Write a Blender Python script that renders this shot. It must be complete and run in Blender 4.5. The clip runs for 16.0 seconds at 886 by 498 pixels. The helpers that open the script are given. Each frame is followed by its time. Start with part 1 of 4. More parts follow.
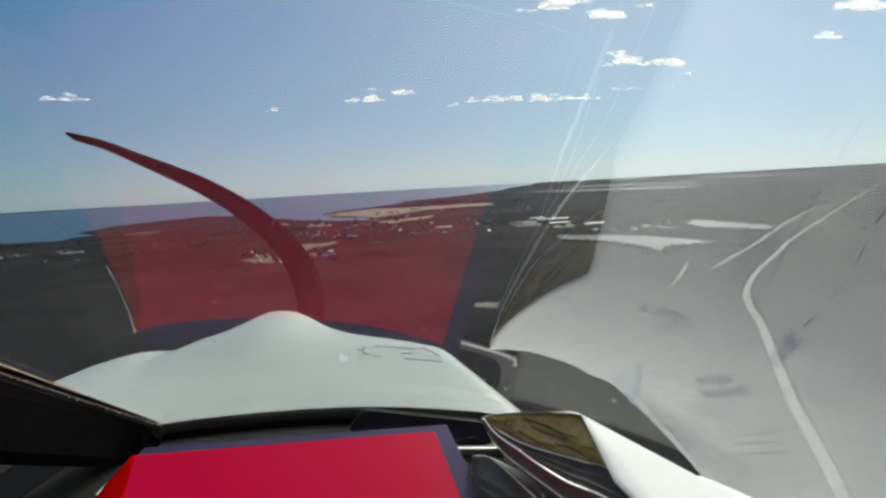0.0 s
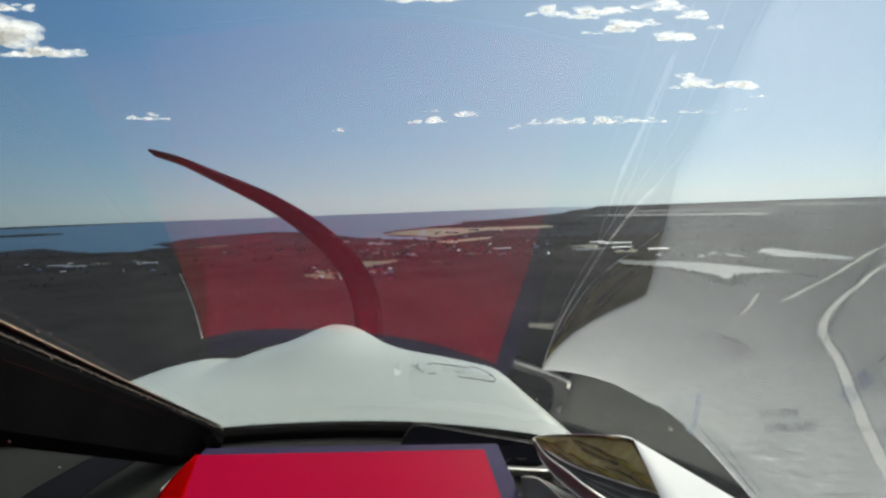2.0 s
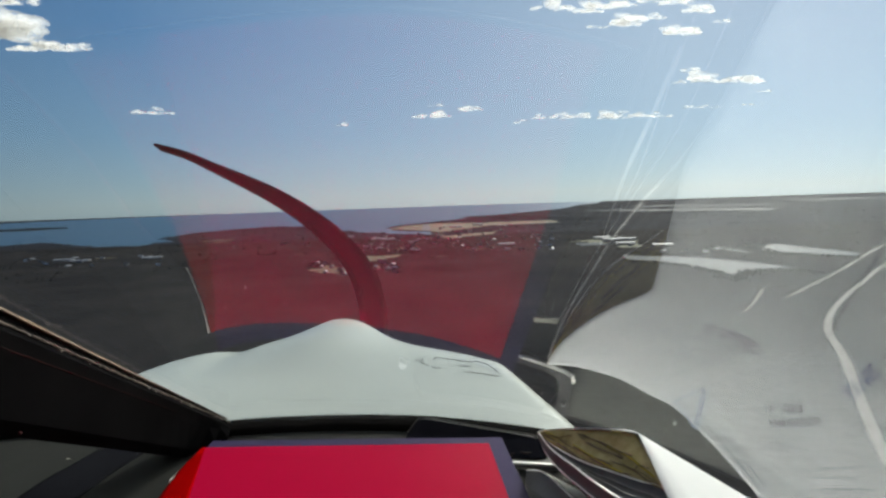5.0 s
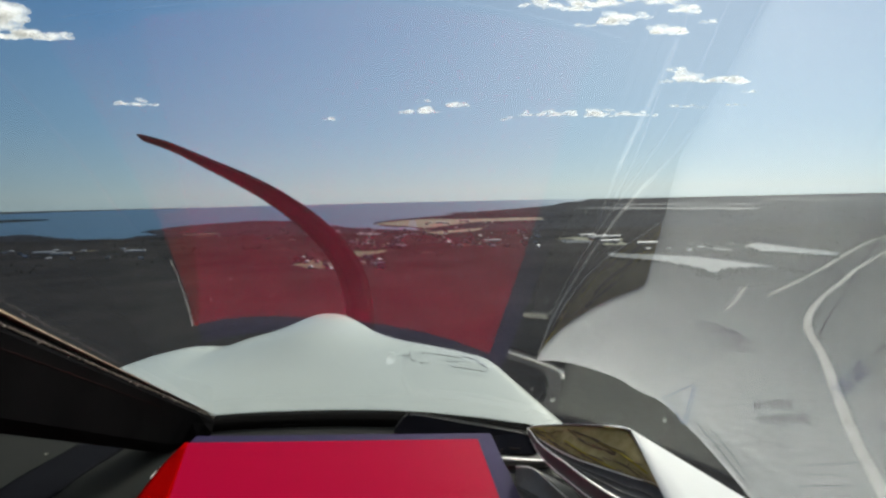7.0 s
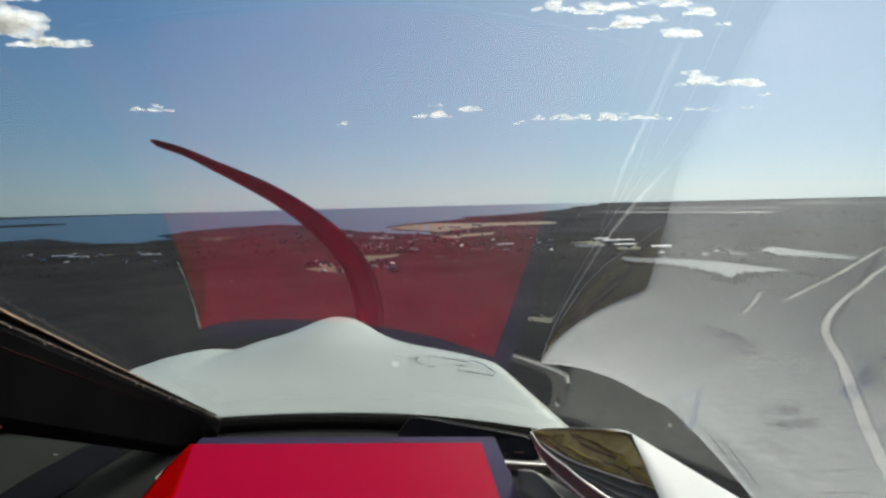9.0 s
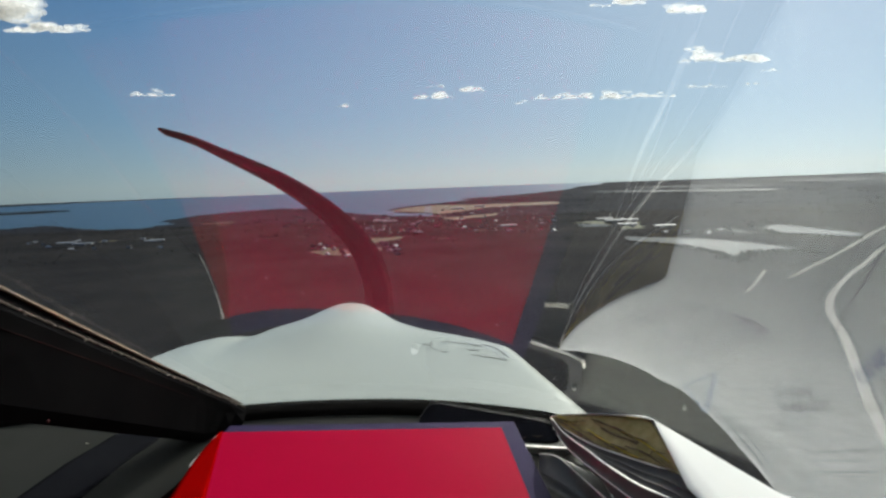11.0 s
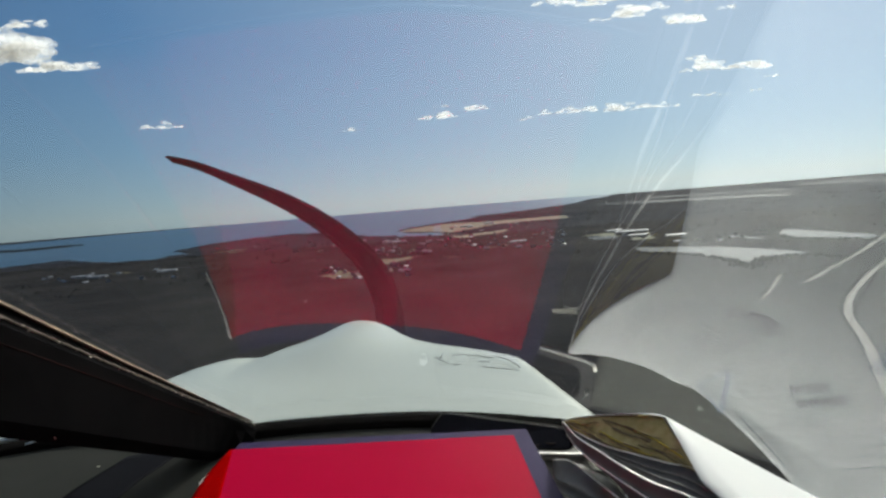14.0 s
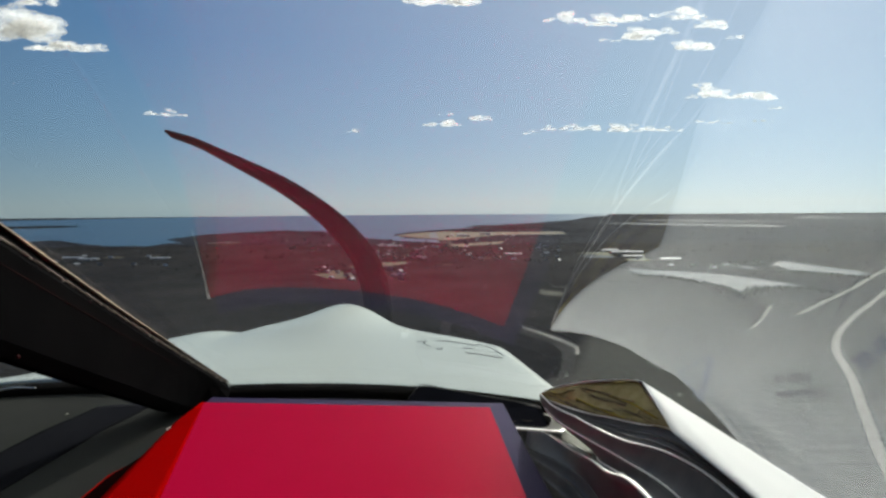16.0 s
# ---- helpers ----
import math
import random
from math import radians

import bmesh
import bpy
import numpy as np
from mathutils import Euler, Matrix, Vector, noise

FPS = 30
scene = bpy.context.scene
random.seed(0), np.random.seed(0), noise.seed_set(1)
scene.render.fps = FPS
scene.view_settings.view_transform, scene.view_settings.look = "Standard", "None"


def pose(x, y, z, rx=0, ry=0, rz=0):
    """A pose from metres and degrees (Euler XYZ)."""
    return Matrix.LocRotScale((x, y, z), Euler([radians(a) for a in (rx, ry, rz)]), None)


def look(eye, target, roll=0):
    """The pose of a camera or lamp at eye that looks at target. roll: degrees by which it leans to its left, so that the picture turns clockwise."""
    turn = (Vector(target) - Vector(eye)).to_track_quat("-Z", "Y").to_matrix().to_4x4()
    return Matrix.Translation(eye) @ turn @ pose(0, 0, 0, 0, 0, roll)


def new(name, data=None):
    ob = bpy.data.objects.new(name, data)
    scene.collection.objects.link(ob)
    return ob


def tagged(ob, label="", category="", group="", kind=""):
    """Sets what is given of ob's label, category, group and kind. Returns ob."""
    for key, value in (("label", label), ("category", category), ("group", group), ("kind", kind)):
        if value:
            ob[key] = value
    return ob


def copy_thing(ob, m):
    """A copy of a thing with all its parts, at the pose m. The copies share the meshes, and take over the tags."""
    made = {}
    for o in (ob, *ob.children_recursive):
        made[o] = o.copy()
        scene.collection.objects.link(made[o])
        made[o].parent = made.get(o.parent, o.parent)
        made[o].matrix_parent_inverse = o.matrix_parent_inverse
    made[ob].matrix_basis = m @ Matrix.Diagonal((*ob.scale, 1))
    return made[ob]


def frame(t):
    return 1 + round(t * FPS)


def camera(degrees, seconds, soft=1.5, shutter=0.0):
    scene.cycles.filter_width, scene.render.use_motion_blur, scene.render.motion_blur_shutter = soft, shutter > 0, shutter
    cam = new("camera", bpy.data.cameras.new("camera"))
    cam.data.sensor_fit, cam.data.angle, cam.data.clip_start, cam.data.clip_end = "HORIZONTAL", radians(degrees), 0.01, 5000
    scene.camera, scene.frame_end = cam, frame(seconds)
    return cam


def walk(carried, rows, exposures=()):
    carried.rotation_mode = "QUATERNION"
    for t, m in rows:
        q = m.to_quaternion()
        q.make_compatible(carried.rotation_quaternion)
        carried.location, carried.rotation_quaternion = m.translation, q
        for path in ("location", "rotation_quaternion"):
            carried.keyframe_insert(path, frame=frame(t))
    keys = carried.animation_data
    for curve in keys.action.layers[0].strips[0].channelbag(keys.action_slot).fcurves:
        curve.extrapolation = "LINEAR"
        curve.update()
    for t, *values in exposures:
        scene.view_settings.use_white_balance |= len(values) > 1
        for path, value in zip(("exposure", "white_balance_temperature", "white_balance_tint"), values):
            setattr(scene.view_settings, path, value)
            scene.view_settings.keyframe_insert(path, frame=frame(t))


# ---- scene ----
cam = camera(73.2, 16.0, soft=2.6)

# The aircraft flies at 90 m; its own axes: x to the right, y ahead, z up, from the camera's mean place.
HEIGHT = 90.0
PLANE = pose(0, 0, HEIGHT, -0.45, 1.6, -0.5)

PATH = [
    (0.0, 0.0026, -0.0019, 0.0024, 83.66, 1.60, -4.89),
    (0.5, 0.0037, -0.0077, 0.0042, 84.94, 1.09, -3.02),
    (1.0, 0.0072, -0.0103, 0.0009, 84.95, 1.27, -0.92),
    (1.5, 0.0018, -0.0103, 0.0058, 85.71, 1.87, 0.70),
    (2.0, 0.0047, -0.0104, 0.0001, 85.74, 0.42, 0.82),
    (2.5, 0.0019, -0.0162, 0.0034, 85.76, 0.73, 2.45),
    (3.0, 0.0004, -0.0070, 0.0047, 85.44, 1.78, 0.66),
    (3.5, 0.0035, -0.0067, 0.0013, 85.39, 1.53, 0.66),
    (4.0, -0.0022, -0.0102, 0.0003, 85.26, 0.90, -0.48),
    (4.5, 0.0036, -0.0136, 0.0006, 85.29, 0.39, 1.36),
    (7.0, -0.0012, -0.0035, -0.0034, 84.86, -0.34, -0.07),
    (7.5, 0.0006, -0.0049, -0.0020, 85.30, -0.23, 0.65),
    (8.0, 0.0063, -0.0009, -0.0041, 85.24, -0.88, -0.29),
    (8.5, 0.0089, -0.0021, -0.0053, 85.27, -0.74, 0.68),
    (11.0, -0.0083, -0.0161, 0.0064, 83.50, 0.52, 1.37),
    (11.5, -0.0177, -0.0020, 0.0016, 82.10, 2.97, -1.45),
    (12.0, -0.0280, -0.0150, 0.0039, 82.45, -1.38, 1.71),
    (12.5, 0.0088, -0.0117, -0.0194, 83.88, 0.77, -1.13),
    (13.0, 0.0063, -0.0093, -0.0509, 83.88, -1.16, 3.74),
    (13.5, 0.0120, -0.0066, -0.0376, 84.10, 1.29, 1.93),
    (14.0, -0.0016, -0.0151, -0.0059, 85.32, 2.93, 2.14),
    (14.5, 0.0013, -0.0085, -0.0213, 83.98, 0.17, 0.65),
    (15.0, -0.0075, -0.0249, -0.0196, 85.89, -0.39, 2.80),
    (15.5, -0.0075, -0.0236, -0.0224, 86.39, -0.59, 2.28),
    (16.0, 0.0050, -0.0121, -0.0495, 86.04, -1.22, 1.98),
]
walk(cam, [(r[0], PLANE @ pose(*r[1:])) for r in PATH], [(0.0, 0.0, 7050, 3.0), (16.0, 0.0, 7050, 3.0)])

# ---- light ----
SUN_AZ, SUN_EL = 26.0, 28.0     # degrees to the right of straight ahead, above the horizon
world = bpy.data.worlds.new("sky")
scene.world = world
world.use_nodes = True
wn = world.node_tree
sky = wn.nodes.new("ShaderNodeTexSky")
sky.sky_type = "NISHITA"
sky.sun_disc = False
sky.sun_elevation, sky.sun_rotation = radians(SUN_EL), radians(SUN_AZ)
sky.altitude, sky.air_density, sky.dust_density, sky.ozone_density = 2800, 0.9, 0.9, 3.6
# a clear late-winter sky: the blue deepens evenly from the hazy skyline to the zenith
w_c = wn.nodes.new("ShaderNodeTexCoord")
w_s = wn.nodes.new("ShaderNodeSeparateXYZ")
w_r = wn.nodes.new("ShaderNodeValToRGB")
wn.links.new(w_c.outputs["Generated"], w_s.inputs[0])
wn.links.new(w_s.outputs["Z"], w_r.inputs[0])
stops = ((0.0, (4.2, 5.9, 7.6)), (0.10, (2.55, 4.6, 7.3)), (0.25, (1.38, 3.2, 6.5)), (0.45, (0.90, 2.35, 5.6)), (1.0, (0.6, 1.5, 4.0)))
for k, (place, colour) in enumerate(stops):
    e = w_r.color_ramp.elements[min(k, 1)] if k < 2 else w_r.color_ramp.elements.new(place)
    e.position, e.color = place, (*colour, 1)
# it is brighter and whiter round the sun
w_d = wn.nodes.new("ShaderNodeVectorMath")
w_d.operation = "DOT_PRODUCT"
w_d.inputs[1].default_value = (math.sin(radians(SUN_AZ)) * math.cos(radians(SUN_EL)), math.cos(radians(SUN_AZ)) * math.cos(radians(SUN_EL)), math.sin(radians(SUN_EL)))
wn.links.new(w_c.outputs["Generated"], w_d.inputs[0])
w_g = wn.nodes.new("ShaderNodeMapRange")
w_g.inputs[1].default_value, w_g.inputs[2].default_value, w_g.inputs[3].default_value, w_g.inputs[4].default_value = 0.3, 1.0, 0.56, 1.22
w_w = wn.nodes.new("ShaderNodeMapRange")
w_w.inputs[1].default_value, w_w.inputs[2].default_value, w_w.inputs[3].default_value, w_w.inputs[4].default_value = 0.62, 1.0, 0.0, 0.55
wn.links.new(w_d.outputs["Value"], w_g.inputs[0])
wn.links.new(w_d.outputs["Value"], w_w.inputs[0])
w_v = wn.nodes.new("ShaderNodeVectorMath")
w_v.operation = "SCALE"
wn.links.new(w_r.outputs[0], w_v.inputs[0])
wn.links.new(w_g.outputs[0], w_v.inputs["Scale"])
w_x = wn.nodes.new("ShaderNodeMix")
w_x.data_type = "RGBA"
w_x.inputs[7].default_value = (5.3, 6.45, 7.8, 1)
wn.links.new(w_w.outputs[0], w_x.inputs[0])
wn.links.new(w_v.outputs[0], w_x.inputs[6])
w_m = wn.nodes.new("ShaderNodeMix")
w_m.data_type = "RGBA"
w_m.inputs[0].default_value = 0.8
wn.links.new(sky.outputs[0], w_m.inputs[6])
wn.links.new(w_x.outputs[2], w_m.inputs[7])
wn.links.new(w_m.outputs[2], wn.nodes["Background"].inputs[0])
wn.nodes["Background"].inputs[1].default_value = 0.092
sun = new("sun", bpy.data.lights.new("sun", "SUN"))
sun.data.energy, sun.data.angle, sun.data.color = 4.3, radians(0.5), (1.0, 0.985, 0.955)
sv = Vector((math.sin(radians(SUN_AZ)) * math.cos(radians(SUN_EL)), math.cos(radians(SUN_AZ)) * math.cos(radians(SUN_EL)), math.sin(radians(SUN_EL))))
sun.data.cycles.use_multiple_importance_sampling = False
world.cycles.sampling_method = "NONE"
sun.matrix_world = look(sv * 100, (0, 0, 0))


# ---- materials ----
def material(name, color, rough=0.6, metal=0.0, second=None, scale=5.0, amount=0.5, bump=0.0, bump_scale=60.0, spec=0.5, object_random=0.0):
    """A principled surface: two colours mixed by a noise of two scales, with fine relief."""
    m = bpy.data.materials.new(name)
    m.use_nodes = True
    nt = m.node_tree
    p = nt.nodes["Principled BSDF"]
    p.inputs["Base Color"].default_value = (*color, 1)
    p.inputs["Roughness"].default_value = rough
    p.inputs["Metallic"].default_value = metal
    p.inputs["Specular IOR Level"].default_value = spec
    tc = nt.nodes.new("ShaderNodeTexCoord")
    if second:
        n1 = nt.nodes.new("ShaderNodeTexNoise")
        n1.inputs["Scale"].default_value, n1.inputs["Detail"].default_value, n1.inputs["Roughness"].default_value = scale, 8, 0.65
        nt.links.new(tc.outputs["Object"], n1.inputs["Vector"])
        ramp = nt.nodes.new("ShaderNodeValToRGB")
        ramp.color_ramp.elements[0].position, ramp.color_ramp.elements[1].position = 0.5 - amount / 2, 0.5 + amount / 2
        ramp.color_ramp.elements[0].color, ramp.color_ramp.elements[1].color = (*color, 1), (*second, 1)
        nt.links.new(n1.outputs[0], ramp.inputs[0])
        out = ramp.outputs[0]
        if object_random:
            info = nt.nodes.new("ShaderNodeObjectInfo")
            hs = nt.nodes.new("ShaderNodeHueSaturation")
            mr = nt.nodes.new("ShaderNodeMapRange")
            mr.inputs[3].default_value, mr.inputs[4].default_value = 1 - object_random, 1 + object_random
            nt.links.new(info.outputs["Random"], mr.inputs[0])
            nt.links.new(mr.outputs[0], hs.inputs["Value"])
            nt.links.new(out, hs.inputs["Color"])
            out = hs.outputs[0]
        nt.links.new(out, p.inputs["Base Color"])
    if bump:
        n2 = nt.nodes.new("ShaderNodeTexNoise")
        n2.inputs["Scale"].default_value, n2.inputs["Detail"].default_value = bump_scale, 6
        nt.links.new(tc.outputs["Object"], n2.inputs["Vector"])
        b = nt.nodes.new("ShaderNodeBump")
        b.inputs["Strength"].default_value, b.inputs["Distance"].default_value = bump, 0.002
        nt.links.new(n2.outputs[0], b.inputs["Height"])
        nt.links.new(b.outputs[0], p.inputs["Normal"])
    return m


M_WHITE = material("white_paint", (0.85, 0.87, 0.73), 0.3, second=(0.88, 0.90, 0.76), scale=3, bump=0.05, bump_scale=14)
M_MARK = material("worn_black_paint", (0.02, 0.02, 0.02), 0.7, second=(0.2, 0.2, 0.2), scale=90, amount=0.2)
M_BLACK = material("black_trim", (0.0017, 0.0017, 0.0020), 1.0, second=(0.0042, 0.0042, 0.0046), scale=14, bump=0.15, bump_scale=60, spec=0.0)
M_SEAL = material("black_rubber", (0.0025, 0.0025, 0.0029), 1.0, second=(0.0045, 0.0043, 0.0042), scale=60, bump=0.15, bump_scale=120, spec=0.0)
M_CAULK = material("weathered_sealant", (0.016, 0.014, 0.013), 0.8, second=(0.075, 0.062, 0.055), scale=110, amount=0.25, bump=0.8, bump_scale=180, spec=0.05)
M_CRUMB = material("pale_sealant_crumbs", (0.10, 0.088, 0.082), 0.8, second=(0.36, 0.32, 0.30), scale=200, amount=0.3, spec=0.1)
M_STRIP = material("weathered_beige_strip", (0.16, 0.11, 0.07), 0.7, second=(0.06, 0.045, 0.035), scale=45, amount=0.3, bump=0.3, bump_scale=160, spec=0.2)
M_SEAM = material("dull_brown_edge", (0.012, 0.006, 0.006), 0.9, second=(0.005, 0.003, 0.003), scale=30, amount=0.3, spec=0.0)
M_DASH = material("grey_vinyl", (0.020, 0.022, 0.0212), 0.85, second=(0.026, 0.028, 0.027), scale=8, bump=0.2, bump_scale=420, spec=0.03)
M_DASH.node_tree.nodes["Principled BSDF"].inputs["Diffuse Roughness"].default_value = 1.0
M_PAD = material("lighter_grey_vinyl", (0.098, 0.102, 0.094), 0.85, second=(0.118, 0.122, 0.112), scale=8, bump=0.2, bump_scale=420, spec=0.03)
M_LINING = material("dark_cabin_lining", (0.05, 0.05, 0.05), 0.85, second=(0.07, 0.07, 0.068), scale=12, bump=0.3, bump_scale=200)
M_FLAP = material("blue_black_plastic", (0.006, 0.006, 0.009), 0.4, second=(0.009, 0.009, 0.013), scale=30, bump=0.1, bump_scale=200, spec=0.08)
M_SHADE = material("blue_black_shade", (0.0050, 0.0054, 0.0072), 0.9, second=(0.0075, 0.0080, 0.0100), scale=14, bump=0.2, bump_scale=300, spec=0.0)
M_TAPE = material("pale_tape", (0.55, 0.54, 0.48), 0.7, second=(0.42, 0.42, 0.36), scale=90, amount=0.3)
M_METAL = material("bare_aluminium", (0.62, 0.61, 0.58), 0.4, 1.0, second=(0.45, 0.45, 0.44), scale=40, bump=0.1, bump_scale=200)
M_FRAME = material("grey_moulded_frame", (0.075, 0.077, 0.077), 0.6, second=(0.10, 0.10, 0.098), scale=40, bump=0.1, bump_scale=200, spec=0.0)
M_RED = material("red_cover", (0.205, 0.0010, 0.017), 0.42, second=(0.225, 0.0015, 0.022), scale=4, amount=0.6, bump=0.05, bump_scale=300, spec=0.004)
M_SPINE = material("bright_red_spine", (0.150, 0.0005, 0.0008), 0.7, second=(0.132, 0.0005, 0.0008), scale=6, bump=0.05, bump_scale=300, spec=0.0)
M_GAP = material("dark_red_black_gap", (0.004, 0.0018, 0.0018), 0.9, second=(0.009, 0.002, 0.002), scale=60, amount=0.3, spec=0.0)
M_STUD = material("dull_dark_red", (0.045, 0.006, 0.008), 0.7, second=(0.02, 0.004, 0.005), scale=300, spec=0.1)
M_NAVY = material("navy_border", (0.016, 0.013, 0.040), 0.75, second=(0.022, 0.018, 0.050), scale=10, bump=0.08, bump_scale=300, spec=0.02)
M_PAGES = material("white_page_block", (0.75, 0.75, 0.72), 0.8, second=(0.62, 0.62, 0.58), scale=120)
M_PAPER = material("white_chart_paper", (0.69, 0.715, 0.735), 0.85, second=(0.655, 0.685, 0.71), scale=9, amount=0.4)
M_PAPER.node_tree.nodes["Principled BSDF"].inputs["Diffuse Roughness"].default_value = 1.0
M_MAP = material("olive_printed_map", (0.27, 0.235, 0.105), 0.85, second=(0.40, 0.345, 0.19), scale=70, amount=0.3, spec=0.0)
M_MAPLINE = material("brown_map_lines", (0.11, 0.075, 0.075), 0.8, second=(0.17, 0.13, 0.09), scale=150, spec=0.0)
M_MAPPATCH = material("yellow_map_patch", (0.42, 0.33, 0.05), 0.8, second=(0.32, 0.26, 0.06), scale=80, spec=0.0)
M_INK = material("grey_ink", (0.115, 0.135, 0.16), 0.8, second=(0.175, 0.195, 0.22), scale=200, amount=0.3)
M_FADED = material("faded_grey_ink", (0.28, 0.30, 0.335), 0.8, second=(0.46, 0.48, 0.51), scale=150, amount=0.3)
M_LEGEND = material("pale_legend_ink", (0.245, 0.265, 0.30), 0.8, second=(0.43, 0.45, 0.485), scale=150, amount=0.3)
M_PALEBLUE = material("faded_blue_ink", (0.30, 0.36, 0.49), 0.8, second=(0.38, 0.44, 0.55), scale=200, amount=0.3)
M_BLUEINK = material("blue_ink", (0.065, 0.105, 0.23), 0.8, second=(0.10, 0.145, 0.28), scale=200, amount=0.3)
M_GLOSS = material("glossy_dark_page", (0.044, 0.042, 0.044), 0.42, second=(0.120, 0.114, 0.116), scale=14, amount=0.4, spec=0.15)
M_EDGE = material("white_page_edge", (0.88, 0.88, 0.86), 0.6)
M_DULL = material("greyed_page_edge", (0.06, 0.058, 0.06), 0.7, second=(0.16, 0.16, 0.16), scale=60, amount=0.3)
M_BLADE = material("matt_black_propeller", (0.014, 0.012, 0.015), 0.6, second=(0.022, 0.019, 0.023), scale=6)
M_LAND = material("winter_woodland_floor", (0.030, 0.028, 0.026), 0.9, second=(0.050, 0.046, 0.041), scale=0.012, amount=0.5, spec=0.0)
M_TREE = material("bare_brown_woodland", (0.025, 0.0245, 0.0265), 0.95, second=(0.056, 0.052, 0.049), scale=0.006, amount=0.3, spec=0.0)
# the blue-grey base colour puts distance haze into the far woods
M_FARWOOD = material("haze_tinted_far_woods", (0.032, 0.035, 0.042), 0.95, second=(0.060, 0.062, 0.069), scale=0.004, amount=0.4, spec=0.0)
M_PINE = material("dark_pine_foliage", (0.021, 0.023, 0.020), 0.95, second=(0.034, 0.036, 0.031), scale=0.05, amount=0.5, spec=0.0)
M_TAN = material("dry_grass_field", (0.24, 0.19, 0.10), 0.9, second=(0.15, 0.125, 0.065), scale=0.02, amount=0.5)
M_GREEN = material("pale_green_field", (0.14, 0.15, 0.06), 0.9, second=(0.09, 0.085, 0.04), scale=0.03, amount=0.5)
M_SAND = material("sandy_track", (0.18, 0.165, 0.14), 0.9, second=(0.115, 0.10, 0.085), scale=0.15, amount=0.5)
M_ASPH = material("grey_runway", (0.22, 0.22, 0.22), 0.9, second=(0.17, 0.17, 0.17), scale=0.03)
M_HWALL = material("pale_house_wall", (0.34, 0.33, 0.31), 0.8, second=(0.26, 0.25, 0.24), scale=0.5, object_random=0.3)
M_ROOFS = [material("grey_shingle_roof", (0.12, 0.12, 0.12), 0.9, second=(0.2, 0.19, 0.18), scale=0.6, object_random=0.3),
           material("white_metal_roof", (0.5, 0.5, 0.5), 0.6, second=(0.4, 0.4, 0.4), scale=0.6),
           material("brown_shingle_roof", (0.16, 0.11, 0.08), 0.9, second=(0.2, 0.15, 0.11), scale=0.6, object_random=0.3)]
M_WATER = material("sea_water", (0.02, 0.075, 0.13), 0.32, second=(0.03, 0.09, 0.15), scale=0.004, spec=0.4)
M_LAKE = material("pale_rippled_lake_water", (0.045, 0.062, 0.076), 0.6, second=(0.12, 0.135, 0.145), scale=0.03, spec=0.015)
M_CLOUD = bpy.data.materials.new("sunlit_glowing_cloud_vapour")
M_CLOUD.use_nodes = True
ct = M_CLOUD.node_tree
ct.nodes.clear()
c_n = ct.nodes.new("ShaderNodeTexNoise")
c_n.inputs["Scale"].default_value, c_n.inputs["Detail"].default_value, c_n.inputs["Roughness"].default_value = 0.012, 3, 0.5
c_t = ct.nodes.new("ShaderNodeTexCoord")
ct.links.new(c_t.outputs["Object"], c_n.inputs["Vector"])
c_r = ct.nodes.new("ShaderNodeMapRange")
c_r.inputs[1].default_value, c_r.inputs[2].default_value, c_r.inputs[3].default_value, c_r.inputs[4].default_value = 0.32, 0.68, 0.07, 0.40
ct.links.new(c_n.outputs[0], c_r.inputs[0])
c_d = ct.nodes.new("ShaderNodeBsdfTranslucent")
c_d.inputs["Color"].default_value = (0.93, 0.925, 0.91, 1)
# a weak glow is added in place of sunlight scattered inside the cloud
c_e = ct.nodes.new("ShaderNodeEmission")
c_e.inputs["Color"].default_value, c_e.inputs["Strength"].default_value = (1.0, 0.98, 0.94, 1), 0.22
c_a = ct.nodes.new("ShaderNodeAddShader")
ct.links.new(c_d.outputs[0], c_a.inputs[0])
ct.links.new(c_e.outputs[0], c_a.inputs[1])
c_c = ct.nodes.new("ShaderNodeBsdfTransparent")
c_m = ct.nodes.new("ShaderNodeMixShader")
ct.links.new(c_r.outputs[0], c_m.inputs[0])
ct.links.new(c_c.outputs[0], c_m.inputs[1])
ct.links.new(c_a.outputs[0], c_m.inputs[2])
c_o = ct.nodes.new("ShaderNodeOutputMaterial")
ct.links.new(c_m.outputs[0], c_o.inputs["Surface"])

M_GLASS = bpy.data.materials.new("acrylic_windscreen")
M_GLASS.use_nodes = True
gt = M_GLASS.node_tree
gt.nodes.clear()
gb = gt.nodes.new("ShaderNodeBsdfGlass")
gb.inputs["IOR"].default_value, gb.inputs["Roughness"].default_value = 1.49, 0.0
gb.inputs["Color"].default_value = (0.98, 0.985, 0.985, 1)
go = gt.nodes.new("ShaderNodeOutputMaterial")
# a thin film of dust and fine scratches on the acrylic scatters a little sunlight
# its veil also lifts the dark land, standing in for distance haze
g_t = gt.nodes.new("ShaderNodeTexCoord")
g_n = gt.nodes.new("ShaderNodeTexNoise")
g_n.inputs["Scale"].default_value, g_n.inputs["Detail"].default_value, g_n.inputs["Roughness"].default_value = 4.0, 8, 0.6
gt.links.new(g_t.outputs["Object"], g_n.inputs["Vector"])
g_r = gt.nodes.new("ShaderNodeMapRange")
g_r.inputs[1].default_value, g_r.inputs[2].default_value, g_r.inputs[3].default_value, g_r.inputs[4].default_value = 0.3, 0.7, 0.0012, 0.0030
gt.links.new(g_n.outputs[0], g_r.inputs[0])
g_d = gt.nodes.new("ShaderNodeBsdfTranslucent")
g_d.inputs["Color"].default_value = (0.9, 0.92, 0.95, 1)
g_m = gt.nodes.new("ShaderNodeMixShader")
